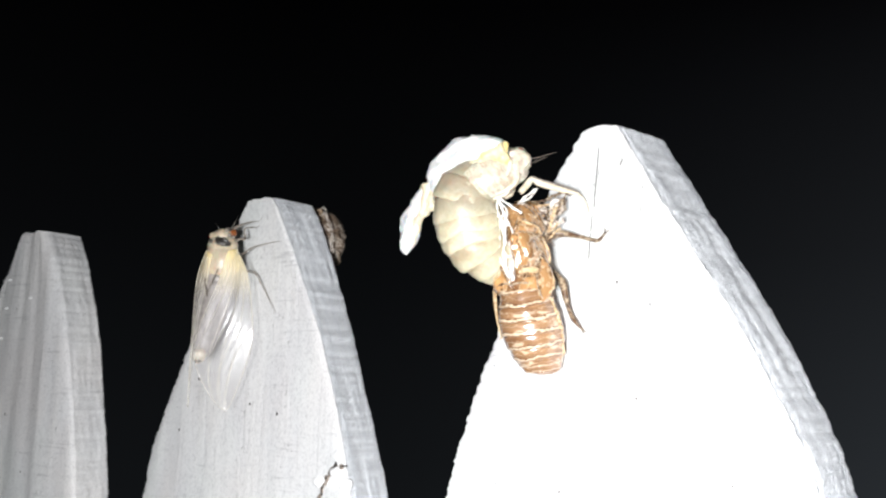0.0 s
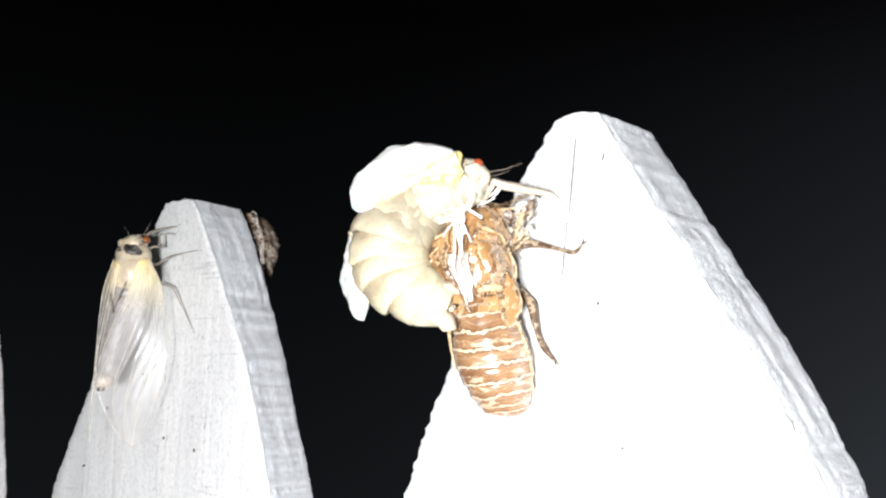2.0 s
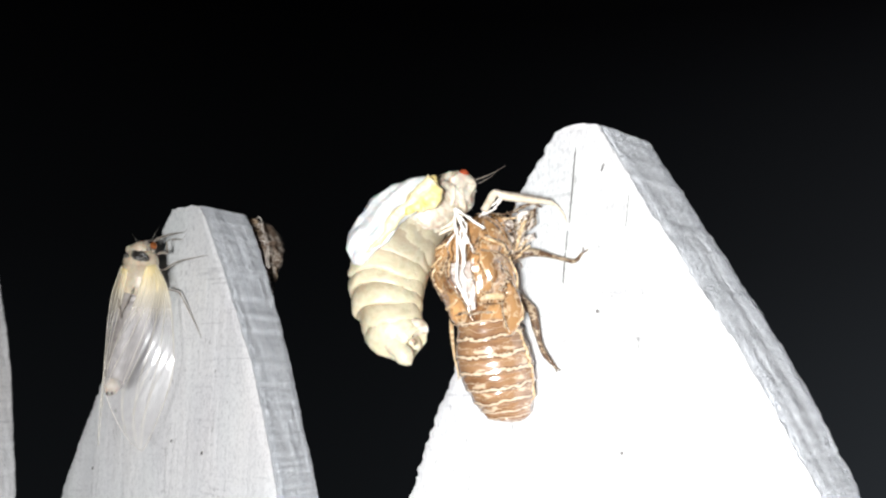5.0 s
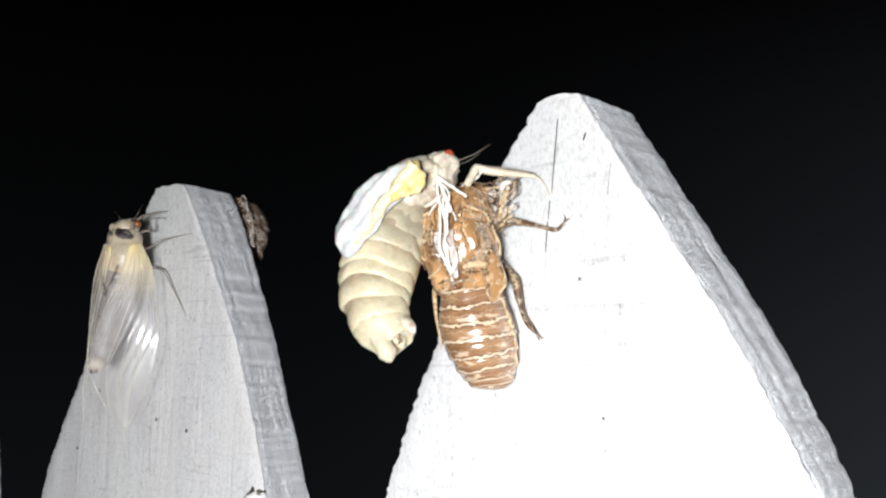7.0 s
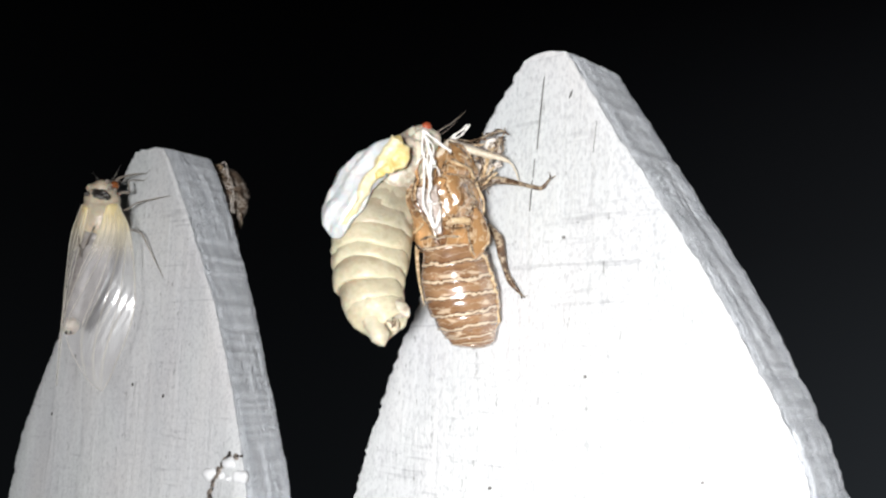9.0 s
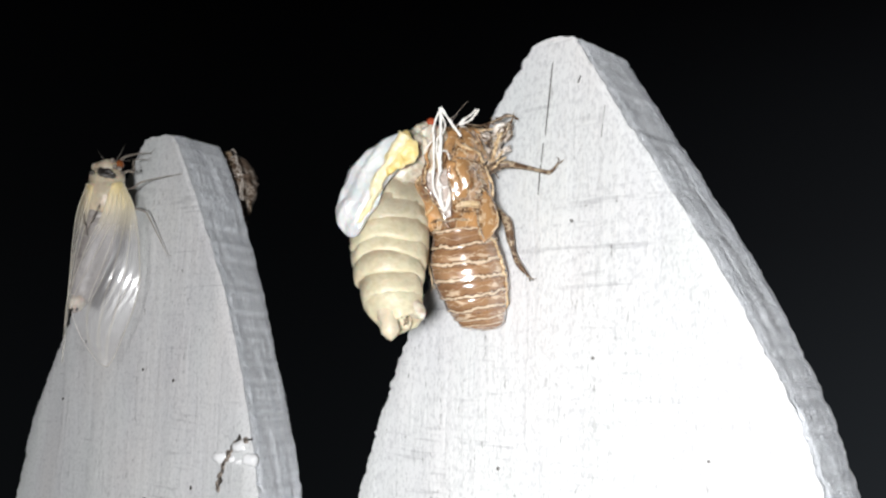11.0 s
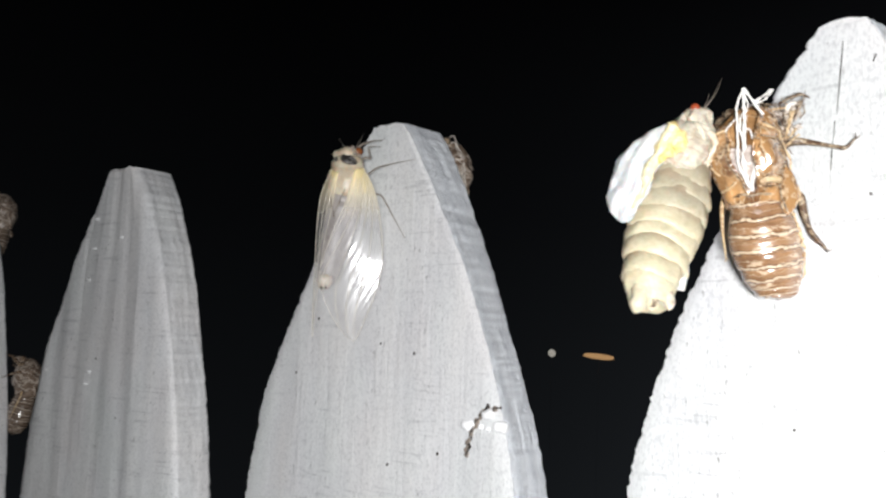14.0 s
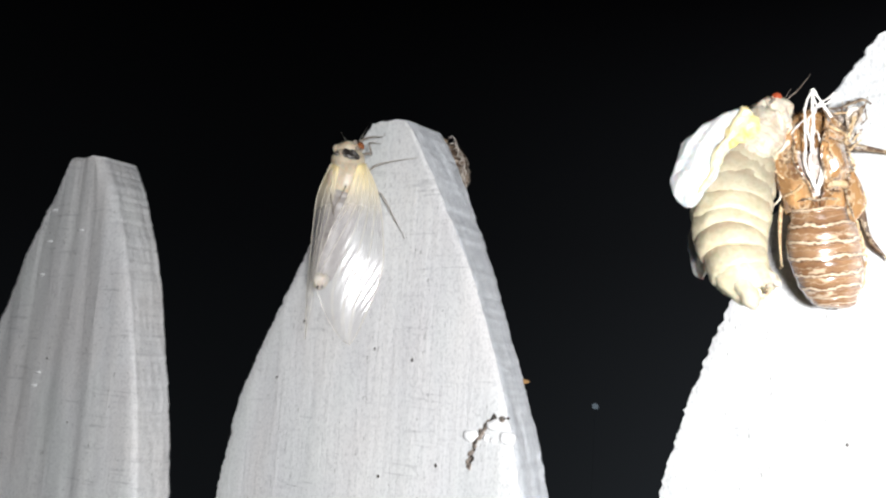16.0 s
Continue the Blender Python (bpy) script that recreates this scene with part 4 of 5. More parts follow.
        part("thread_loop", bm, THREAD, thing, "loop of white breathing-tube lining over the split")
    return thing


LIP = (-2.1 * MM, -5.6 * MM, 10.8 * MM)
HERE = pose(-0.0120, -0.0070, 1.1000, 0, 0, 44.1)
SHELL_A = nymph_shell(HERE, "glossy amber nymph shell split open, gripping the picket")
tagged(SHELL_A, group="nymph shells on the fence")
OLD = nymph_shell(pose(-0.1257, 0.0262, 1.1172, 0, 0, 160), "dry brown nymph shell clinging behind a picket", False, False, OLD_SHELL, SHELL_PALE, OLD_BAND)
tagged(OLD, group="nymph shells on the fence")
# copies first, so that only the near one carries the torn strands
o = copy_thing(OLD, pose(-0.3535, -0.0220, 1.1205, 0, 8, 170))
tagged(o, "dry brown nymph shell on the far picket's edge")
o = copy_thing(OLD, pose(-0.3240, -0.0150, 1.0535, 0, 10, 165))
tagged(o, "dry brown nymph shell between two pickets")
for k, points in enumerate(([(-8.7, 2.9, 16.3), (-9.8, 2.4, 17.0), (-11.2, 1.9, 15.6), (-11.4, 1.9, 14.0), (-10.4, 2.2, 13.4)], [(-10.5, 2.2, 15.6), (-11.8, 1.8, 14.4), (-12.4, 1.6, 12.8), (-12.0, 1.7, 11.4)], [(-11.4, 1.8, 13.2), (-13.0, 1.3, 12.4), (-13.8, 1.0, 11.0), (-13.0, 1.3, 9.8)],
                            [(-12.2, 1.5, 11.4), (-14.2, 0.9, 10.6), (-14.8, 0.7, 9.2), (-13.8, 1.0, 8.2)], [(-12.4, 1.5, 9.6), (-14.0, 0.9, 8.8), (-15.2, 0.5, 7.4), (-14.6, 0.7, 6.2)], [(-13.0, 1.4, 8.6), (-14.2, 0.9, 7.2), (-14.2, 0.9, 5.8), (-15.4, 0.5, 5.2)], [(-13.6, 1.1, 7.0), (-15.0, 0.6, 5.6), (-15.6, 0.4, 3.4)],
                            [(-13.6, 1.1, 6.0), (-14.4, 0.8, 4.8), (-14.8, 0.7, 3.6)], [(-9.4, 2.6, 15.0), (-10.9, 2.1, 14.8), (-11.6, 1.8, 13.4)], [(-12.8, 1.4, 12.2), (-13.2, 1.2, 10.8), (-14.4, 0.8, 10.0)])):
    strand("torn_strand", OLD, [(x, y, z - 3.6) for x, y, z in points], 0.13, TORN, "pale torn strand of leg skin", k * 1.9, 24, 0.5, 0.3)


# ---- the cicada that has just come out ----
# along its body from head to tail, across and up from HERE, millimetres
BODY = [
    (0, [(-2.4, 19.6), (-5.4, 19.7), (-8.2, 17.1), (-11.4, 13.7), (-11.3, 10.8), (-10.6, 7.9), (-9.2, 5.1), (-6.1, 2.8), (-3.6, 0.6)]),
    (0.5, [(-2.6, 19.5), (-5.7, 19.7), (-8.6, 16.9), (-12.0, 13.6), (-12.4, 10.6), (-11.6, 7.7), (-9.6, 5.2), (-6.4, 2.9), (-3.9, 1.1)]),
    (1, [(-1.2, 19.2), (-4.3, 19.4), (-7.2, 16.8), (-11.3, 13.9), (-12.1, 10.8), (-11.6, 7.8), (-9.9, 5.1), (-6.4, 2.7), (-3.4, 0.4)]),
    (1.5, [(-2.5, 18.0), (-5.4, 18.8), (-8.3, 16.2), (-12.0, 13.6), (-14.1, 10.3), (-14.5, 7.0), (-12.9, 4.3), (-9.7, 2.1), (-6.0, 0.0)]),
    (2, [(-2.4, 17.1), (-5.2, 17.3), (-8.0, 15.2), (-11.3, 12.7), (-13.9, 9.6), (-14.7, 6.0), (-13.4, 2.5), (-9.9, 0.1), (-5.8, -1.9)]),
    (2.5, [(-2.0, 16.9), (-5.0, 16.0), (-8.1, 15.2), (-11.4, 12.6), (-14.3, 8.8), (-15.2, 5.0), (-13.3, 1.9), (-9.6, 0.5), (-5.4, -1.4)]),
    (3.5, [(-2.8, 18.4), (-5.8, 17.9), (-8.8, 15.8), (-12.3, 13.3), (-15.1, 9.4), (-16.2, 5.6), (-15.1, 2.0), (-12.5, -0.4), (-8.4, -1.6)]),
    (6, [(-4.8, 17.1), (-7.9, 16.7), (-10.6, 13.9), (-12.8, 9.4), (-14.2, 5.2), (-14.8, 1.0), (-15.0, -2.7), (-13.6, -6.2), (-11.0, -9.2)]),
    (7, [(-3.9, 16.3), (-7.1, 15.8), (-9.8, 13.7), (-12.2, 8.6), (-13.6, 3.9), (-14.3, -0.2), (-14.4, -4.0), (-12.9, -7.5), (-10.2, -10.7)]),
    (8.5, [(-4.4, 14.6), (-7.2, 13.8), (-9.3, 11.7), (-11.9, 6.2), (-12.9, 0.8), (-13.1, -3.3), (-13.0, -7.0), (-11.5, -10.4), (-8.8, -13.5)]),
    (11, [(-5.1, 12.5), (-8.1, 10.9), (-10.2, 8.4), (-12.3, 4.3), (-11.7, -0.7), (-11.3, -5.6), (-11.0, -9.7), (-9.8, -13.7), (-8.6, -16.7)]),
    (12.5, [(-5.5, 14.4), (-8.4, 12.0), (-10.5, 9.4), (-12.4, 5.8), (-12.7, 0.3), (-12.9, -5.0), (-12.5, -9.3), (-11.1, -13.6), (-10.0, -16.5)]),
    (13, [(-7.2, 14.0), (-9.9, 12.4), (-12.2, 9.6), (-13.8, 4.7), (-14.7, -0.8), (-15.6, -6.2), (-16.3, -10.7), (-16.2, -14.1), (-15.7, -16.8)]),
    (13.5, [(-7.4, 13.0), (-10.5, 11.0), (-13.1, 8.2), (-14.3, 4.3), (-15.6, -1.2), (-17.0, -5.8), (-18.6, -10.3), (-20.0, -13.8), (-20.9, -16.9)]),
    (14, [(-9.8, 12.0), (-12.3, 9.5), (-13.5, 6.3), (-13.7, 1.7), (-14.8, -3.6), (-16.2, -8.0), (-17.6, -12.4), (-18.2, -15.9), (-18.6, -18.8)]),
    (14.5, [(-9.5, 14.1), (-12.0, 11.5), (-13.4, 7.4), (-14.1, 3.2), (-14.5, -2.2), (-14.8, -6.6), (-14.9, -11.0), (-14.2, -14.4), (-13.8, -17.0)]),
    (15, [(-7.3, 14.0), (-10.7, 12.2), (-12.6, 8.0), (-14.0, 2.8), (-14.7, -2.6), (-14.7, -7.0), (-13.9, -11.0), (-12.1, -14.3), (-10.7, -16.6)]),
    (16, [(-7.4, 13.5), (-10.5, 11.4), (-12.4, 7.3), (-13.9, 1.9), (-14.8, -3.3), (-15.2, -7.6), (-14.7, -11.0), (-13.3, -13.9), (-12.0, -16.3)]),
]
WING_NEAR = [
    (0, -5.3, 22.0, -16.8, 15.0),
    (0.5, -5.4, 22.0, -16.4, 15.2),
    (1, -4.4, 21.4, -16.6, 15.2),
    (1.5, -5.2, 20.4, -18.9, 13.2),
    (2, -6.0, 19.2, -19.1, 10.9),
    (2.5, -7.0, 19.2, -19.4, 10.5),
    (3.5, -7.6, 18.5, -20.4, 8.8),
    (6, -10.5, 16.1, -19.4, 1.7),
    (7, -9.6, 14.7, -18.2, 1.1),
    (8.5, -9.7, 12.4, -17.5, -1.8),
    (11, -10.0, 10.1, -16.4, -5.2),
    (12, -11.1, 10.2, -17.9, -6.8),
    (12.5, -11.2, 11.4, -18.6, -5.6),
    (13, -13.4, 10.6, -21.5, -4.0),
    (13.5, -14.7, 9.4, -22.5, -4.9),
    (14, -15.7, 8.4, -21.9, -7.0),
    (14.5, -15.4, 10.1, -20.1, -5.5),
    (15, -14.9, 10.4, -20.4, -4.4),
    (16, -15.4, 10.2, -21.9, -4.4),
]
WING_FAR = [
    (0, -19.0, 17.6, -21.7, 6.0),
    (0.5, -19.2, 17.8, -22.0, 6.2),
    (1, -19.6, 18.2, -22.2, 6.4),
    (1.5, -18.4, 14.2, -20.4, 2.6),
    (2, -20.4, 10.4, -18.7, -0.2),
    (2.5, -18.6, 9.3, -17.4, -1.0),
    (3.5, -17.4, 9.6, -16.4, -1.4),
    (6, -13.6, 9.0, -14.8, -2.0),
    (7, -12.0, 8.0, -12.6, -3.0),
    (8.5, -11.0, 6.0, -11.2, -5.0),
    (11, -10.8, 2.0, -9.8, -8.0),
    (12.5, -12.8, 2.0, -11.2, -8.0),
    (13, -13.4, -0.4, -10.4, -11.6),
    (13.5, -14.0, -0.4, -11.0, -11.0),
    (14, -14.0, -1.6, -11.8, -12.6),
    (14.5, -11.4, 0.0, -11.6, -10.4),
    (15, -15.2, 1.0, -16.0, -9.6),
    (16, -15.8, 0.9, -16.6, -9.3),
]


SOFT = tagged(empty("emerging_cicada", HERE), "soft cream new cicada with crumpled white wings beside its shell", "cicada")
SPOTS = [0.27, 0.349, 0.427, 0.506, 0.584, 0.663, 0.741, 0.82]
GIRTH = [4.5, 5.1, 5.5, 5.65, 5.65, 5.4, 5.0, 4.3]


def soft_parts():
    made = {}
    for k, r in enumerate(GIRTH):
        bm = bmesh.new()
        rings = []
        r_back = (GIRTH + [3.9])[k + 1]
        # each segment swells to a rounded hind lip that laps over the next
        for z, g in ((2.9, 0.86), (2.3, 0.925), (1.8, 0.948), (1.3, 0.966), (0.8, 0.981), (0.3, 0.992), (-0.2, 1.0), (-0.7, 1.004), (-1.1, 1.002), (-1.4, 0.992), (-1.62, 0.970), (-1.74, 0.94), (-1.6, 0.88)):
            rr = (r + (r_back - r) * max(0.0, 0.4 - z) / 3.2) * g
            ring = ellipse(0, 0, z, rr, rr * 0.94, 56, 0, 360, 0.05, k * 2.7)
            for p in ring:
                p.z += 0.8 * noise.noise(Vector((p.x * 0.2, p.y * 0.2, k * 1.7))) + 0.2 * noise.noise(Vector((p.x * 0.8, p.y * 0.8, k * 2.3)))
                # small dents along the flank
                dent = max(0.0, noise.noise(Vector((p.x * 0.5, p.y * 0.5 + k * 3.1, z * 0.9))) - 0.2)
                p.x *= 1 - 0.09 * dent
                p.y *= 1 - 0.09 * dent
            rings.append(ring)
        rows = mapped_loft(bm, rings)
        bm.faces.new(rows[0])
        bm.faces.new(rows[-1])
        made["seg%d" % k] = part("abdomen_segment", bm, SOFT_FRONT if k < 4 else SOFT_REAR, SOFT)
    # blunt tail: an open cup, a lobe hanging out of it and a flap beside it
    bm = bmesh.new()
    rows = mapped_loft(bm, [ellipse(x, 0, v, r, r * 0.92, 36, 0, 360, 0.08, 8.0) for v, r, x in ((3.0, 3.9, 0), (1.6, 3.95, 0), (0.4, 3.7, 0.05), (-0.6, 3.3, 0.15), (-1.4, 3.0, 0.2), (-2.1, 2.85, 0.3), (-2.4, 2.6, 0.3), (-2.2, 2.2, 0.3), (-1.3, 1.7, 0.3), (-0.8, 0.6, 0.3))], True, 0.55, 0.88)
    bm.faces.new(rows[0])
    bm.faces.new(rows[-1])
    for v in bm.verts:
        v.co += 0.35 * noise.noise_vector(v.co * 0.6)
    made["tail"] = part("tail_tip", bm, SOFT_REAR, SOFT, "pale blunt tail tip")
    for name, pts, radii, mat in (("tail_lobe", [(-1.0, -1.2, 0.2), (-1.3, -1.6, -1.6), (-1.5, -1.6, -3.0), (-1.5, -1.4, -4.0), (-1.3, -1.2, -4.4)], [1.3, 1.35, 1.2, 1.25, 0.5], CREAM),
                                  ("tail_lobe", [(1.5, -0.6, 0.2), (2.4, -0.9, -1.2), (2.9, -0.9, -2.2), (2.7, -0.8, -2.9)], [1.5, 1.35, 0.95, 0.25], PALE),
                                  ("tail_lobe", [(0.6, 0.6, -0.4), (0.7, 0.3, -2.0), (0.5, 0.0, -3.0)], [1.3, 1.1, 0.4], CREAM)):
        bm = bmesh.new()
        fine = spline(pts, 14)
        tube(bm, fine, np.interp(np.linspace(0, 1, 14), np.linspace(0, 1, len(pts)), radii), 16)
        for v in bm.verts:
            v.co += 0.28 * noise.noise_vector(v.co * 0.9) + 0.1 * noise.noise_vector(v.co * 2.4)
        part(name, bm, mat, made["tail"], "soft pale lobe of the tail")
    for k, pts in enumerate(([(0.2, -2.2, -1.3), (0.6, -2.3, -1.9), (0.3, -2.3, -2.6)], [(0.9, -2.1, -1.2), (1.4, -2.2, -1.8), (1.1, -2.1, -2.5)], [(0.5, -2.2, -2.7), (0.9, -2.1, -3.0), (0.3, -2.0, -3.4)], [(1.6, -1.8, -0.9), (1.9, -1.9, -1.6)])):
        strand("egg_slit", made["tail"], pts, 0.17, SHELL_DARK, "small brown slit", k * 1.3, 10, 0.4, 0.15)
    # thorax
    bm = bmesh.new()
    rings = []
    for v, r, g in ((-5.8, 3.0, 0), (-4.8, 4.3, 0), (-2.8, 4.7, 0), (-0.6, 4.5, -0.2), (1.4, 3.9, -0.5), (2.4, 3.4, -0.7), (2.8, 2.85, -1.0), (3.2, 2.95, -0.9), (4.4, 2.6, -0.8), (5.2, 2.1, -0.7), (5.6, 1.3, -0.7)):
        rings.append(ellipse(0.6 - g, -0.9, v, 0.90 * r, r * 0.95, 44, 0, 360, 0.10, 11.0))
    ring_loft(bm, rings)
    bmesh.ops.subdivide_edges(bm, edges=bm.edges[:], cuts=1, use_grid_fill=True)
    for v in bm.verts:
        v.co += 0.6 * noise.noise_vector(v.co * 0.4) + 0.42 * noise.noise_vector(v.co * 0.9 + Vector((3, 0, 0))) + 0.14 * noise.noise_vector(v.co * 2.2)
    made["thorax"] = part("thorax", bm, PALE, SOFT, "wrinkled pale thorax")
    # folded legs along the belly
    for k, (pts, r) in enumerate((([(2.6, -3.0, 2.6), (4.6, -3.4, 1.0), (4.6, -3.2, -1.4), (4.0, -3.0, -3.2)], 0.5), ([(2.8, -2.4, 0.4), (4.9, -2.2, -0.8), (4.7, -2.4, -2.8), (4.2, -2.4, -4.2)], 0.45), ([(2.8, 2.6, 1.6), (4.6, 2.6, 0.2), (4.6, 2.4, -2.6)], 0.45), ([(1.0, -3.9, 2.4), (2.4, -4.2, 1.2), (3.2, -4.1, -0.8), (3.0, -4.0, -2.4)], 0.42))):
        bm = bmesh.new()
        fine = spline(pts, 16)
        tube(bm, fine, [r * (1.2 - 0.055 * j + 0.12 * math.sin(2.4 * j + k)) for j in range(16)], 9)
        part("folded_leg", bm, LIMB, made["thorax"], "pale leg folded along the belly")
    # head: a broad wrinkled brow with the eyes at its corners
    bm = bmesh.new()
    ring_loft(bm, [ellipse(0, 0, v, r, r * 1.15, 36, 0, 360, 0.10, 14.0) for v, r in ((-2.6, 1.9), (-1.8, 2.15), (-1.0, 2.25), (-0.2, 2.15), (0.5, 1.9), (1.0, 1.5), (1.35, 1.0), (1.5, 0.4))])
    for v in bm.verts:
        v.co += 0.5 * noise.noise_vector(v.co * 0.55) + 0.3 * noise.noise_vector(v.co * 1.4)
    made["head"] = part("head", bm, PALE, SOFT)
    for y in (-3.1, 3.1):
        bm = bmesh.new()
        ball(bm, (-1.35, y * 0.66, 0.8), (0.74, 0.7, 0.74), 18, 12)
        part("eye", bm, RED, made["head"], "round red eye")
    for k, (pts, r) in enumerate((([(-1.8, -2.2, 0.2), (-0.9, -2.7, 0.0), (0.2, -2.7, -0.2), (1.0, -2.4, -0.9)], 0.16), ([(-1.9, -1.8, -0.8), (-0.6, -2.7, -1.1), (0.8, -2.6, -1.5)], 0.17), ([(0.4, -2.6, 0.6), (0.9, -2.4, -0.2), (1.6, -2.0, -1.0)], 0.18))):
        strand("face_crease", made["head"], pts, r, LIMB, "pale ridge across the face", k * 2.1, 18, 0.4, 0.1)
    for y, far in ((-1.2, 1.0), (1.2, 0.8)):
        bm = bmesh.new()
        tube(bm, [(-0.2, y, 1.3), (-0.5, y * 1.3, 2.4 * far), (-1.0, y * 1.6, 4.4 * far), (-2.1, y * 1.9, 6.8 * far)], [0.13, 0.07, 0.045, 0.02], 6)
        part("antenna", bm, THIN_LEG, made["head"], "thin dark bristle")
    # stretched foreleg
    bm = bmesh.new()
    fine = spline([(2.0, 0.0, -2.5), (2.9, 0.3, -0.9), (3.6, 0.7, 0.3), (5.1, 1.0, -0.2), (8.6, 1.4, -0.6), (11.9, 1.7, -1.0), (13.2, 2.1, -2.1), (14.0, 2.4, -3.6)], 40)
    tube(bm, fine, np.interp(np.linspace(0, 1, 40), [0, 0.15, 0.24, 0.3, 0.5, 0.76, 0.8, 1], [0.5, 0.62, 0.5, 0.62, 0.5, 0.32, 0.14, 0.08]), 8)
    made["foreleg"] = part("foreleg", bm, LIMB, SOFT, "pale leg stretched to the picket")
    strand("leg_ridge", made["foreleg"], [(3.4, 0.0, 0.6), (5.1, 0.3, 0.3), (8.6, 0.8, -0.1), (11.8, 1.3, -0.6)], 0.12, THIN_LEG, "thin dark upper edge of the leg", 4.0, 30, 0.4, 0.05)
    # crumpled wings: a puffed pad outside a straight thick leading edge
    reach = [0, 0.1, 0.25, 0.45, 0.65, 0.85, 0.94, 0.98, 1.0]
    for key, seed, length, wide, lows, highs in (("near", 3.0, 15.6, 1.0, [-0.8, -2.4, -4.3, -5.4, -5.2, -4.2, -3.2, -2.4, -1.4], [1.7, 1.5, 1.0, 0.9, 1.0, 0.8, 0.3, -0.2, -0.9]),
                                                 ("far", 6.0, 13.2, 0.8, [-0.6, -1.4, -2.4, -3.4, -3.4, -2.6, -1.7, -1.0, -0.4], [0.8, 1.4, 1.6, 1.3, 1.3, 1.0, 0.6, 0.3, 0.0])):
        bm = bmesh.new()
        rings = []
        for f in 1 - np.linspace(1.0, 0.0, 40) ** 1.4:
            lo, hi = wide * np.interp(f, reach, lows), wide * np.interp(f, reach, highs)
            d = 1.3 * np.interp(f, [0, 0.1, 0.3, 0.6, 0.9, 1.0], [0.9, 1.1, 1.05, 0.95, 0.7, 0.15])
            ring = ellipse((lo + hi) / 2, 0, -length * f, (hi - lo) / 2, d, 48)
            for p in ring:
                fold = 0.16 * math.sin(p.x * 3.0 + f * 5 + seed) + 0.5 * noise.noise(Vector((p.x * 0.45, p.z * 0.3, seed))) + 0.18 * noise.noise(Vector((p.x * 1.3, p.z * 0.9, seed)))
                p.y += fold * min(1.0, f * 5)
                p.x += 0.4 * noise.noise(Vector((p.z * 0.35, seed, p.y))) + 0.14 * noise.noise(Vector((p.z * 1.2, seed, p.y)))
            rings.append(ring)
        ring_loft(bm, rings)
        wing = part("crumpled_wing", bm, WET_WING, SOFT, "damp folded white wing")
        bm = bmesh.new()
        edge = []
        for f in np.linspace(0.0, 0.86, 26):
            edge.append((wide * np.interp(f, reach, highs) - 0.55 + 0.4 * noise.noise(Vector((-length * f * 0.35, seed, 0))), -1.25 + 0.15 * math.sin(9 * f) + 0.6 * f, -length * f))
        tube(bm, edge, [1.2 - 0.032 * k for k in range(26)], 12)
        lumps = bmesh.new()
        for x, y, z, r in ((0.4, -0.4, -0.6, 1.3), (0.9, -0.6, -2.0, 1.4), (-0.3, -0.3, -1.3, 1.1), (1.1, -0.7, -3.4, 1.2), (1.8, -0.4, -1.2, 1.2), (1.0, -0.8, -4.8, 1.0), (2.5, -0.3, -2.0, 1.1), (2.0, -0.4, -3.2, 1.0)):
            ball(lumps, (x + 0.3, y - 0.35, z - 0.3), (r * 0.9, r * 0.6, r * 1.25), 14, 10)
        for name, mesh, skin, label in (("wing_edge", bm, STRIP if key == "near" else CREAM, "cream yellow leading edge"), ("wing_root", lumps, YELLOW if key == "near" else CREAM, "crumpled yellow wing root")):
            for v in mesh.verts:
                v.co += 0.5 * noise.noise_vector(v.co * Vector((1.1, 1.1, 0.6))) + 0.24 * noise.noise_vector(v.co * Vector((2.6, 2.6, 1.4)))
            edge_ob = part(name, mesh, skin, wing, label)
            mod = edge_ob.modifiers.new("melt", "REMESH")
            mod.mode, mod.voxel_size, mod.use_smooth_shade = "VOXEL", 0.00018, True
            mod = edge_ob.modifiers.new("soften", "SMOOTH")
            mod.factor, mod.iterations = 0.5, 7
        made[key] = wing
    return made


PARTS = soft_parts()


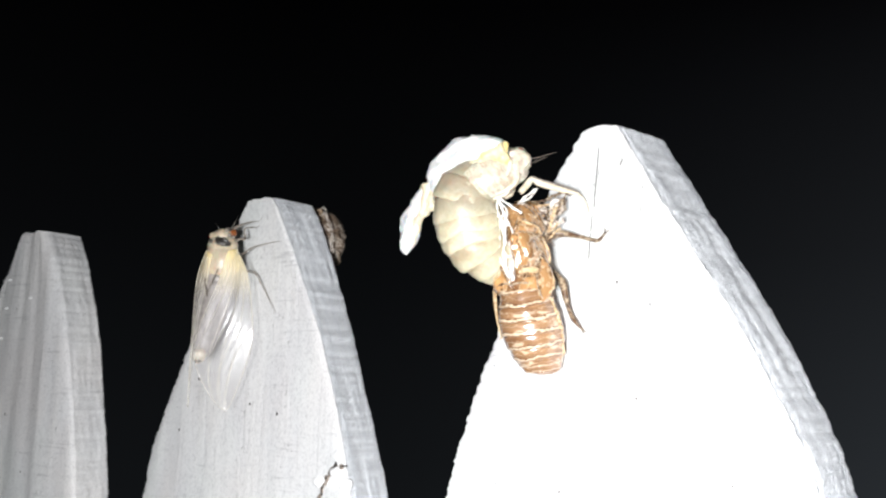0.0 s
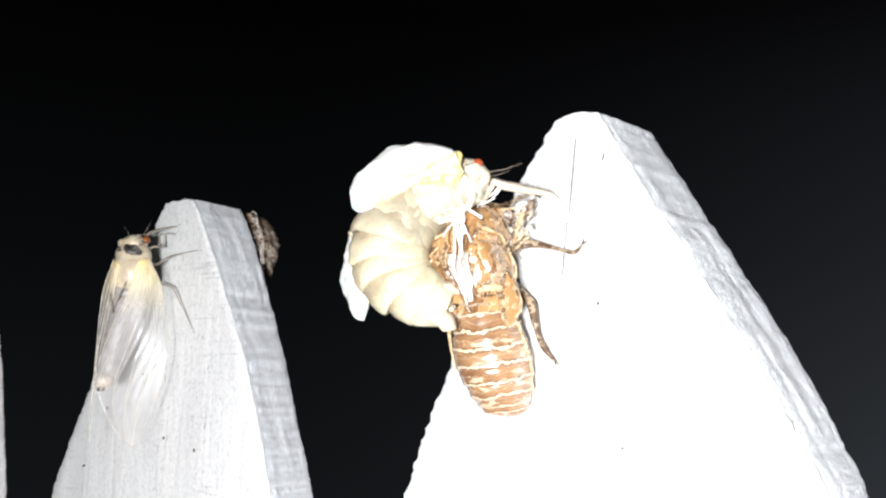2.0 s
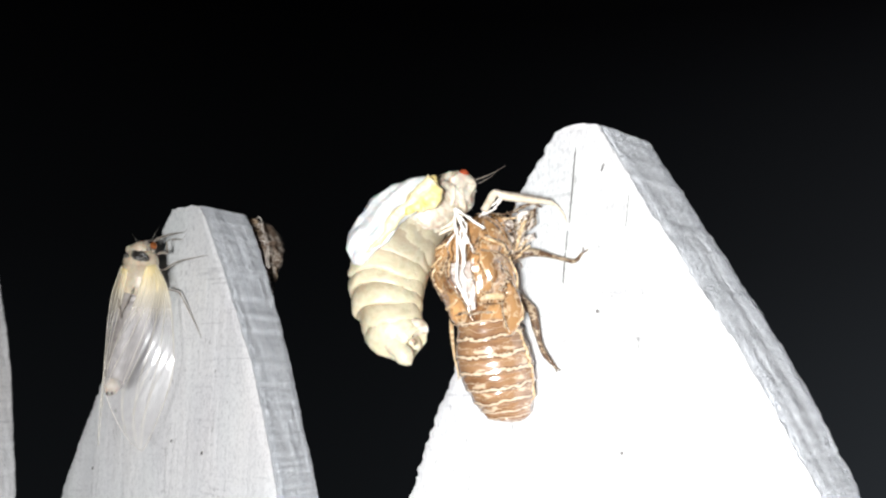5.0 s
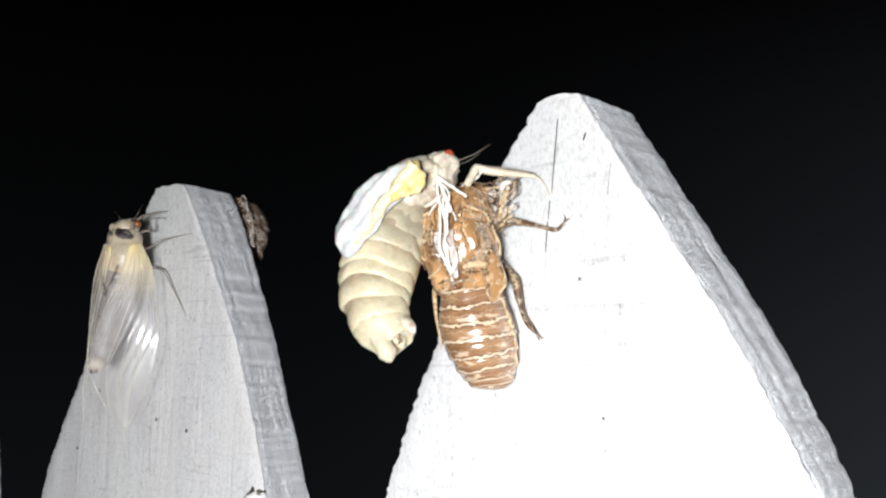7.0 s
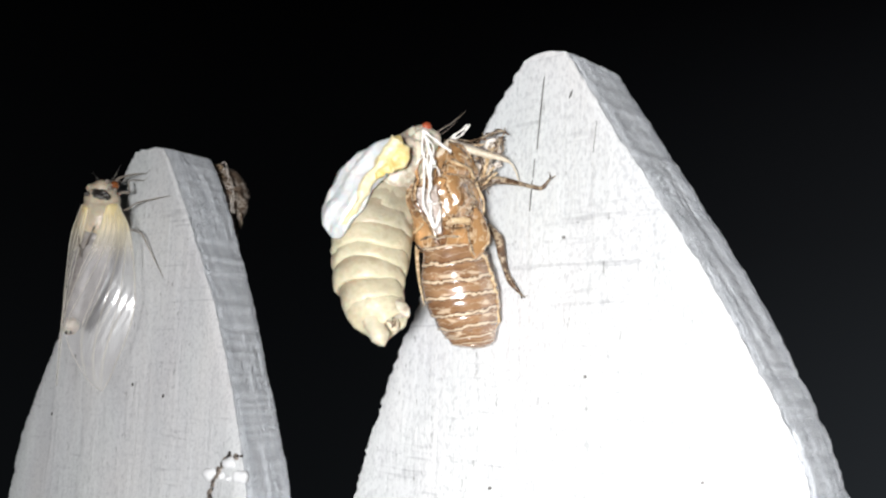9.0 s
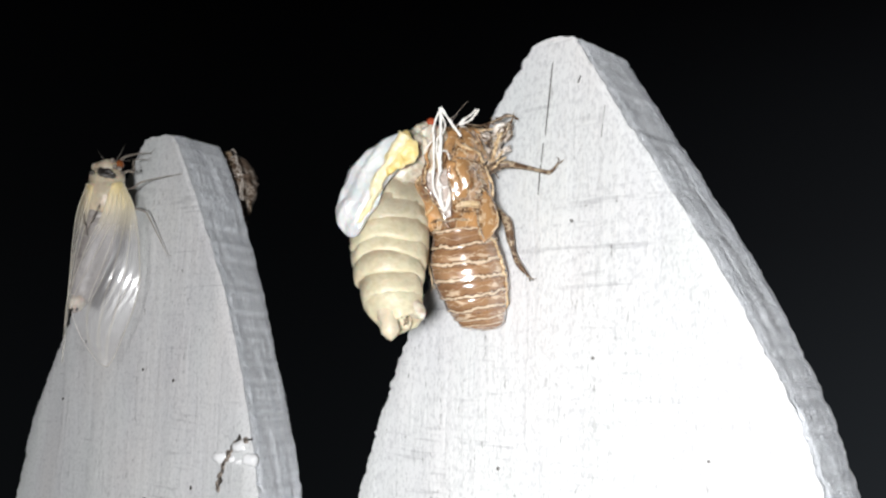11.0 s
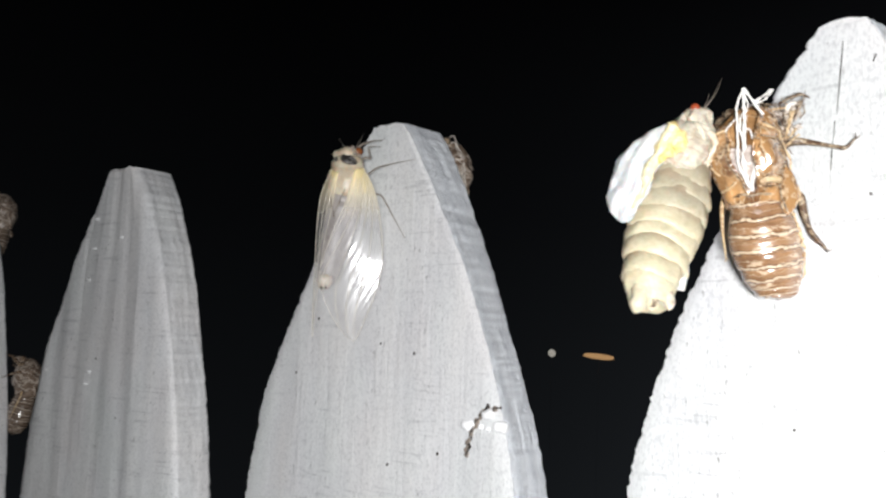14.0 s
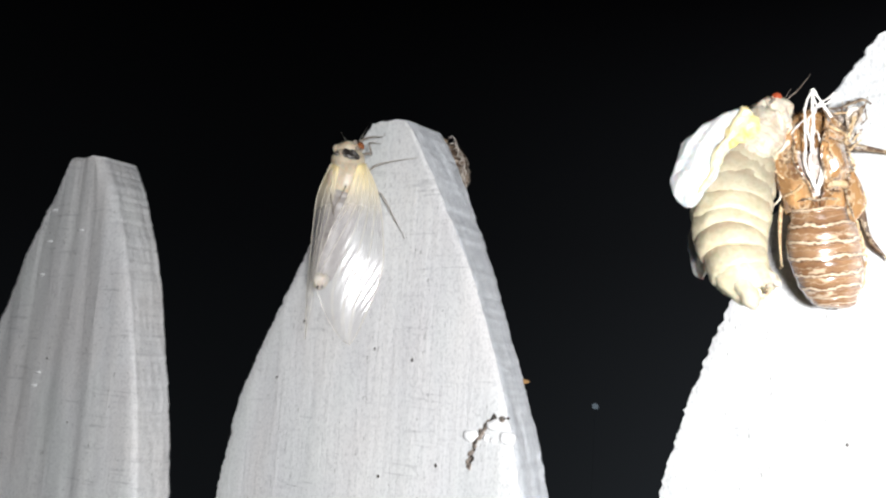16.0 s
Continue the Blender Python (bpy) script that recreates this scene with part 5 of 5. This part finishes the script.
# ---- the moulted cicada on the next picket ----
def grown_cicada(m):
    thing = tagged(empty("winged_cicada", m), "pale winged cicada with clear wings resting on the picket", "cicada")
    axis = lambda v: np.interp(v, [-17, -4, 10, 18], [-3.5, -1.2, 0.6, 0.5])
    bm = bmesh.new()
    rings = []
    for v in np.linspace(6.2, -15.6, 60):
        r = np.interp(-v, [-6.2, -3, 1, 5, 9, 12, 14, 15.2, 15.6], [3.9, 4.1, 4.0, 3.7, 3.2, 2.7, 2.1, 1.4, 0.6])
        # segments lap over one another
        r *= 1 + 0.035 * (((6.2 - v) / 2.1) % 1.0)
        rings.append(ellipse(axis(v), 0.6, v, r, r * 0.9, 32, 0, 360, 0.05, 3.0))
    ring_loft(bm, rings)
    abdomen = part("abdomen", bm, GREY_SKIN, thing, "greyish banded abdomen under the wings")
    bm = bmesh.new()
    tube(bm, [(-3.1, -0.4, -13.6), (-3.4, -0.8, -15.0), (-3.5, -0.9, -16.2), (-3.5, -0.8, -16.8)], [1.7, 1.7, 1.3, 0.4], 16)
    for v in bm.verts:
        v.co += 0.3 * noise.noise_vector(v.co * 0.8)
    part("tail_tip", bm, PALE, abdomen, "cream tail tip")
    for x, z in ((-3.9, -16.3), (-2.9, -16.2)):
        bm = bmesh.new()
        ball(bm, (x, -2.2, z), (0.34, 0.3, 0.4), 12, 8)
        part("tail_spot", bm, GRIME, abdomen, "small dark spot")
    bm = bmesh.new()
    ring_loft(bm, [ellipse(axis(v), 0.2, v, r, r * 0.85, 36, 0, 360, 0.05, 6.0) for v, r in ((4.6, 3.4), (6.5, 4.3), (8.5, 4.6), (10.4, 4.4), (11.6, 4.1), (12.0, 3.75), (12.6, 3.8), (13.6, 3.7), (14.6, 3.4), (15.0, 2.9))])
    for v in bm.verts:
        v.co += 0.25 * noise.noise_vector(v.co * 0.5) + 0.12 * noise.noise_vector(v.co * 1.4)
    part("thorax", bm, MOULTED, thing, "cream thorax tinged yellow")
    bm = bmesh.new()
    ring_loft(bm, [ellipse(0.35, 0.6, v, r, r * 0.72, 32, 0, 360, 0.06, 9.0) for v, r in ((14.2, 2.6), (15.0, 3.0), (15.8, 3.0), (16.6, 2.6), (17.2, 1.8), (17.5, 0.8))])
    for v in bm.verts:
        v.co += 0.3 * noise.noise_vector(v.co * 0.6)
    head = part("head", bm, MOULTED, thing)
    for x, z in ((-2.3, 15.7), (2.9, 16.5)):
        bm = bmesh.new()
        ball(bm, (x, 0.2 if x > 0 else 0.9, z), (0.95, 1.0, 1.0), 16, 10)
        part("eye", bm, BROWN_EYE if x > 0 else MOULTED, head, "glossy brown eye" if x > 0 else "pale eye")
    bm = bmesh.new()
    for x, z, r in ((1.6, 17.0, 0.6), (2.2, 15.7, 0.55), (3.2, 15.3, 0.5)):
        ball(bm, (x, -1.2, z), (r, r * 0.8, r), 10, 7)
    part("brow", bm, THIN_LEG, head, "reddish brown brow beside the eye")
    for pts in ([(-0.4, -0.6, 17.2), (-0.9, -0.8, 18.0), (-1.8, -0.8, 19.1)], [(2.4, -0.6, 17.4), (3.1, -0.8, 18.7), (4.1, -0.8, 21.2)]):
        bm = bmesh.new()
        tube(bm, pts, [0.2, 0.12, 0.03], 6)
        part("antenna", bm, BLACK, head)
    for x, w in ((0.95, 2.0), (-2.2, 0.55)):
        bm = bmesh.new()
        ball(bm, (x, -2.95 + 0.09 * (x - 0.6) ** 2, 13.7), (w, 0.6, 0.35 + 0.42 * w), 24, 14)
        for v in bm.verts:
            v.co += 0.4 * noise.noise_vector(v.co * 0.9)
            v.co.z -= 0.16 * (v.co.x - x)
        part("black_mark", bm, BLACK, thing, "black mark behind the eye")
    bm = bmesh.new()
    for x, z, r in ((4.0, 9.4, 1.3), (4.6, 8.0, 1.1), (2.8, 9.0, 1.0)):
        ball(bm, (x, -2.0 + 0.07 * x * x, z), (r * 0.8, 0.9, r * 1.6), 12, 8)
    part("wing_root", bm, YELLOW, thing, "yellow wing root")
    # wings: inner edge on the back, outer edge low at the side
    shapes = {
        "right": ([(2.4, -3.8, 11.2), (0.9, -4.2, 4.0), (-1.4, -3.9, -2.0), (-3.5, -3.1, -8.5), (-4.4, -2.6, -12.5), (-4.4, -2.2, -15.2), (-3.2, -1.9, -18.9), (-0.9, -1.5, -23.2), (1.95, -1.2, -26.9), (3.9, -1.0, -28.2)],
                  [(4.4, -2.4, 12.2), (7.1, -2.3, 7.2), (8.4, -3.0, 2.5), (9.3, -3.5, -2.9), (9.9, -3.6, -8.2), (9.7, -3.3, -12.2), (8.6, -2.8, -17.0), (7.0, -2.1, -21.7), (5.3, -1.1, -26.2), (4.1, -1.0, -28.3)]),
        "left": ([(-1.2, -3.8, 10.4), (-2.0, -3.6, 4.0), (-2.9, -3.4, -1.0), (-3.9, -2.8, -7.0), (-4.6, -2.0, -14.9), (-5.0, -1.0, -20.2), (-5.5, 0.4, -27.5)],
                 [(-3.2, -1.6, 11.6), (-5.6, 1.6, 5.7), (-6.1, 2.2, -0.5), (-6.2, 2.4, -5.2), (-6.2, 2.4, -12.0), (-6.2, 2.0, -18.7), (-5.7, 0.8, -27.7)])}
    n = 64
    for side, (inner, outer) in shapes.items():
        a, b = spline(inner, n), spline(outer, n)
        pleat = 0.042 if side == "right" else 0.02

        def film(i, f, a=a, b=b, pleat=pleat):
            p = a[i] * (1 - f) + b[i] * f
            # the folds run from the front edge back and inwards
            fold = math.sin(46 * f + 0.30 * i + 0.008 * i * i + 1.5 * noise.noise(Vector((f * 3, i * 0.06, 2.0)))) * (0.7 + 1.1 * noise.noise(Vector((f * 7, i * 0.13, 5.0))))
            strength = min(1.0, max(0.08, (i - 14) / 14)) * (0.12 + 0.88 * min(1.0, max(0.0, (f - 0.28) / 0.25)))
            return Vector((p[0], p[1] - 0.65 * math.sin(math.pi * f ** 0.8) + pleat * strength * fold, p[2]))

        bm = bmesh.new()
        ring_loft(bm, [[film(i, f) for f in np.linspace(0, 1, 72)] for i in range(n)], closed=False)
        wing = part("wing", bm, WING, thing, "clear wrinkled wing")
        wing.visible_shadow = False
        wing.modifiers.new("skin", "SOLIDIFY").thickness = 0.00006
        veins = ((1.0, 1.0, 0, 63, 0.12), (0.92, 0.62, 1, 62, 0.085), (0.80, 0.36, 2, 60, 0.085), (0.66, 0.14, 3, 54, 0.085), (0.50, 0.0, 4, 42, 0.08), (0.30, 0.0, 4, 26, 0.08), (0.0, 0.0, 0, 63, 0.07), (0.66, 0.22, 34, 62, 0.06), (0.82, 0.5, 36, 63, 0.06), (0.48, 0.06, 30, 57, 0.06)) if side == "right" else ((1.0, 1.0, 0, 63, 0.11), (0.6, 0.6, 2, 60, 0.08), (0.3, 0.35, 2, 50, 0.08), (0.0, 0.0, 0, 63, 0.08))
        for f0, f1, i0, i1, r in veins:
            bm = bmesh.new()
            tube(bm, [film(i, f0 + (f1 - f0) * (i - i0) / (i1 - i0)) for i in range(i0, i1 + 1)], [r * (1 - 0.6 * (i - i0) / (i1 - i0)) for i in range(i0, i1 + 1)], 6)
            part("vein", bm, VEIN, wing, "pale raised vein")
    for x0, x1, z0, z1 in ((-2.7, -1.6, 4.4, -0.4), (-1.6, 0.6, 1.0, 6.6)):
        strand("wing_fold", thing, [(x0, -4.6, z0), ((x0 + x1) / 2, -4.9, (z0 + z1) / 2), (x1, -4.8, z1)], 0.14, THIN_LEG, "dark fold between the wings", x0, 18, 0.4, 0.15)
    limb("foreleg", thing, [(2.4, 0.6, 15.6), (3.0, 1.6, 18.2), (5.5, 4.2, 20.0), (7.9, 7.6, 21.2)], [0.30, 0.27, 0.17, 0.07], THIN_LEG)
    limb("foreleg", thing, [(3.4, 0.8, 14.6), (4.6, 1.4, 15.4), (5.6, 2.6, 15.6), (5.0, 4.6, 18.6), (7.4, 8.0, 19.6)], [0.30, 0.27, 0.2, 0.14, 0.06], THIN_LEG)
    limb("midleg", thing, [(3.6, 1.8, 11.4), (5.4, 3.0, 11.8), (7.2, 3.4, 13.4), (11.5, 2.6, 14.6), (16.0, 1.2, 15.4)], [0.22, 0.18, 0.13, 0.09, 0.04], THIN_LEG)
    limb("hindleg", thing, [(5.6, 2.6, 7.4), (7.9, 3.6, 7.0), (9.0, 3.8, 6.3), (11.6, 3.2, 1.9), (14.4, 2.0, -2.9)], [0.20, 0.17, 0.13, 0.09, 0.05], THIN_LEG)
    limb("foreleg", thing, [(-1.6, 1.2, 15.2), (-2.0, 4.4, 17.6), (0.4, 8.8, 19.2), (2.4, 11.6, 19.8)], [0.28, 0.25, 0.15, 0.06], THIN_LEG)
    return thing


PERCH = pose(-0.1200, -0.0100, 1.1050, 0, 0, 51.0)
GROWN = grown_cicada(PERCH)


# ---- far lamps beyond the fence ----
def far_lamp(x, y, z, shape, colour, strength, label):
    thing = tagged(empty("garden_lamp", pose(x, y, -0.16 * (math.hypot(x, y) - 1.5))), label, "lamp", "far garden lamps")
    glow = material("lamp_glow", (0.02, 0.02, 0.02), 0.5)
    z += 0.16 * (math.hypot(x, y) - 1.5)
    b = glow.node_tree.nodes["Principled BSDF"]
    b.inputs["Emission Color"].default_value, b.inputs["Emission Strength"].default_value = (*colour, 1), strength
    bm = bmesh.new()
    ball(bm, (0, 0, z * 1000), shape, 20, 12)
    for v in bm.verts:
        v.co.x = max(-0.86 * shape[0], min(0.86 * shape[0], v.co.x * 1.25))
        v.co.z -= 0.09 * v.co.x
    part("glass", bm, glow, thing, "small glowing lamp glass")
    bm = bmesh.new()
    tube(bm, [(0, 0, 0), (0, 0, z * 500), (0, 0, z * 1000 - shape[2])], [0.8, 0.7, 0.6], 6)
    part("post", bm, GRIME, thing)


far_lamp(-7.655, 9.05, 1.17, (178, 178, 34), (1.0, 0.58, 0.26), 0.34, "far garden lamp with a wide warm orange glass")
far_lamp(-8.09, 8.665, 1.19, (42, 42, 48), (0.9, 0.85, 0.75), 0.3, "far garden lamp with a small pale glass")
far_lamp(-6.851, 9.671, 0.915, (36, 36, 36), (0.6, 0.75, 0.9), 0.12, "far garden lamp with a small dim bluish glass")


# ---- what moves ----
def motions():
    rows = {key: [] for key in PARTS}
    for t, line in BODY:
        fine = spline(line, 201)

        # at first the body arches out towards the viewer while its tail is still inside the shell
        out = float(np.interp(t, [0, 1.5, 2.5, 3.5], [1.0, 0.85, 0.25, 0.0]))
        inside = float(np.interp(t, [0, 1.5, 2.2], [1.0, 0.8, 0.0]))
        # once free, the tail swings out towards the viewer
        towards = float(np.interp(t, [1.5, 2.5, 3.5, 6], [0.0, 0.6, 0.8, 1.0]))

        def place(s):
            i = min(200, max(0, round(200 * s)))
            deep = -4.0 * out + inside * np.interp(s, [0.45, 0.7, 0.82, 0.95], [0.0, 0.8, 1.8, 4.0])
            deep -= towards * np.interp(s, [0.2, 0.4, 0.65, 0.9, 1.0], [0.0, 0.6, 2.6, 6.0, 7.4])
            return Vector((fine[i][0], deep, fine[i][1])) * MM

        def spot(s, wide=0.05):
            up = (place(s - wide) - place(s + wide)).normalized()
            right = Vector((0, 1, 0)).cross(up).normalized()
            turn = Matrix((right, up.cross(right), up)).transposed()
            return Matrix.Translation(place(s)) @ turn.to_4x4()

        for k, s in enumerate(SPOTS):
            rows["seg%d" % k].append((t, spot(s)))
        rows["tail"].append((t, spot(0.90, 0.05)))
        rows["thorax"].append((t, spot(0.17, 0.10)))
        rows["head"].append((t, spot(0.045, 0.04)))
    for key, table in (("near", WING_NEAR), ("far", WING_FAR)):
        for t, bu, bv, tu, tv in table:
            deep = np.interp(t, [0, 1.5, 2.5, 3.5, 6.0], [-8.4, -7.8, -6.6, -6.6, -7.0]) if key == "near" else 4.2
            # at first the wings lean out of the body's plane
            lean = np.interp(t, [0, 1.0, 2.5], [24, 16, 0]) if key == "near" else 0.0
            roll = np.interp(t, [2.0, 3.5, 6.0], [0, -12, -24]) if key == "near" else 0.0
            rows[key].append((t, pose(bu * MM, deep * MM, bv * MM, 0, math.degrees(math.atan2(bu - tu, bv - tv)), 0) @ pose(0, 0, 0, lean, 0, roll)))
    for t, u, v, turn in ((0.0, -4.0, 17.8, 8), (1.5, -4.2, 16.8, 4), (2.5, -4.0, 16.6, 0), (6.0, -4.2, 16.2, -1), (7.5, -4.2, 15.0, -3), (8.5, -5.2, 13.6, -5), (9.8, -6.4, 13.0, 46), (11.0, -7.2, 11.4, 76), (12.5, -7.4, 12.0, 76), (14.0, -9.6, 10.4, 84), (16.0, -8.2, 12.2, 80)):
        rows["foreleg"].append((t, pose(u * MM, -2.0 * MM, v * MM, 0, turn, 0)))
    for key, ob in PARTS.items():
        walk(ob, rows[key])
    for ob in SHELL_A.children:
        if ob.name == "thread_loop":
            walk(ob, [(0.0, pose(*LIP, 0, -20, 0)), (8.5, pose(*LIP, 0, -20, 0)), (9.6, pose(*LIP, 0, -10, 0)), (10.8, pose(*LIP)), (16.0, pose(*LIP))])
    low = PERCH @ pose(0.0015, 0, -0.0020)
    walk(GROWN, [(0.0, low), (8.5, low), (9.6, PERCH @ pose(0.0008, 0, -0.0009)), (10.8, PERCH), (16.0, PERCH)])


motions()
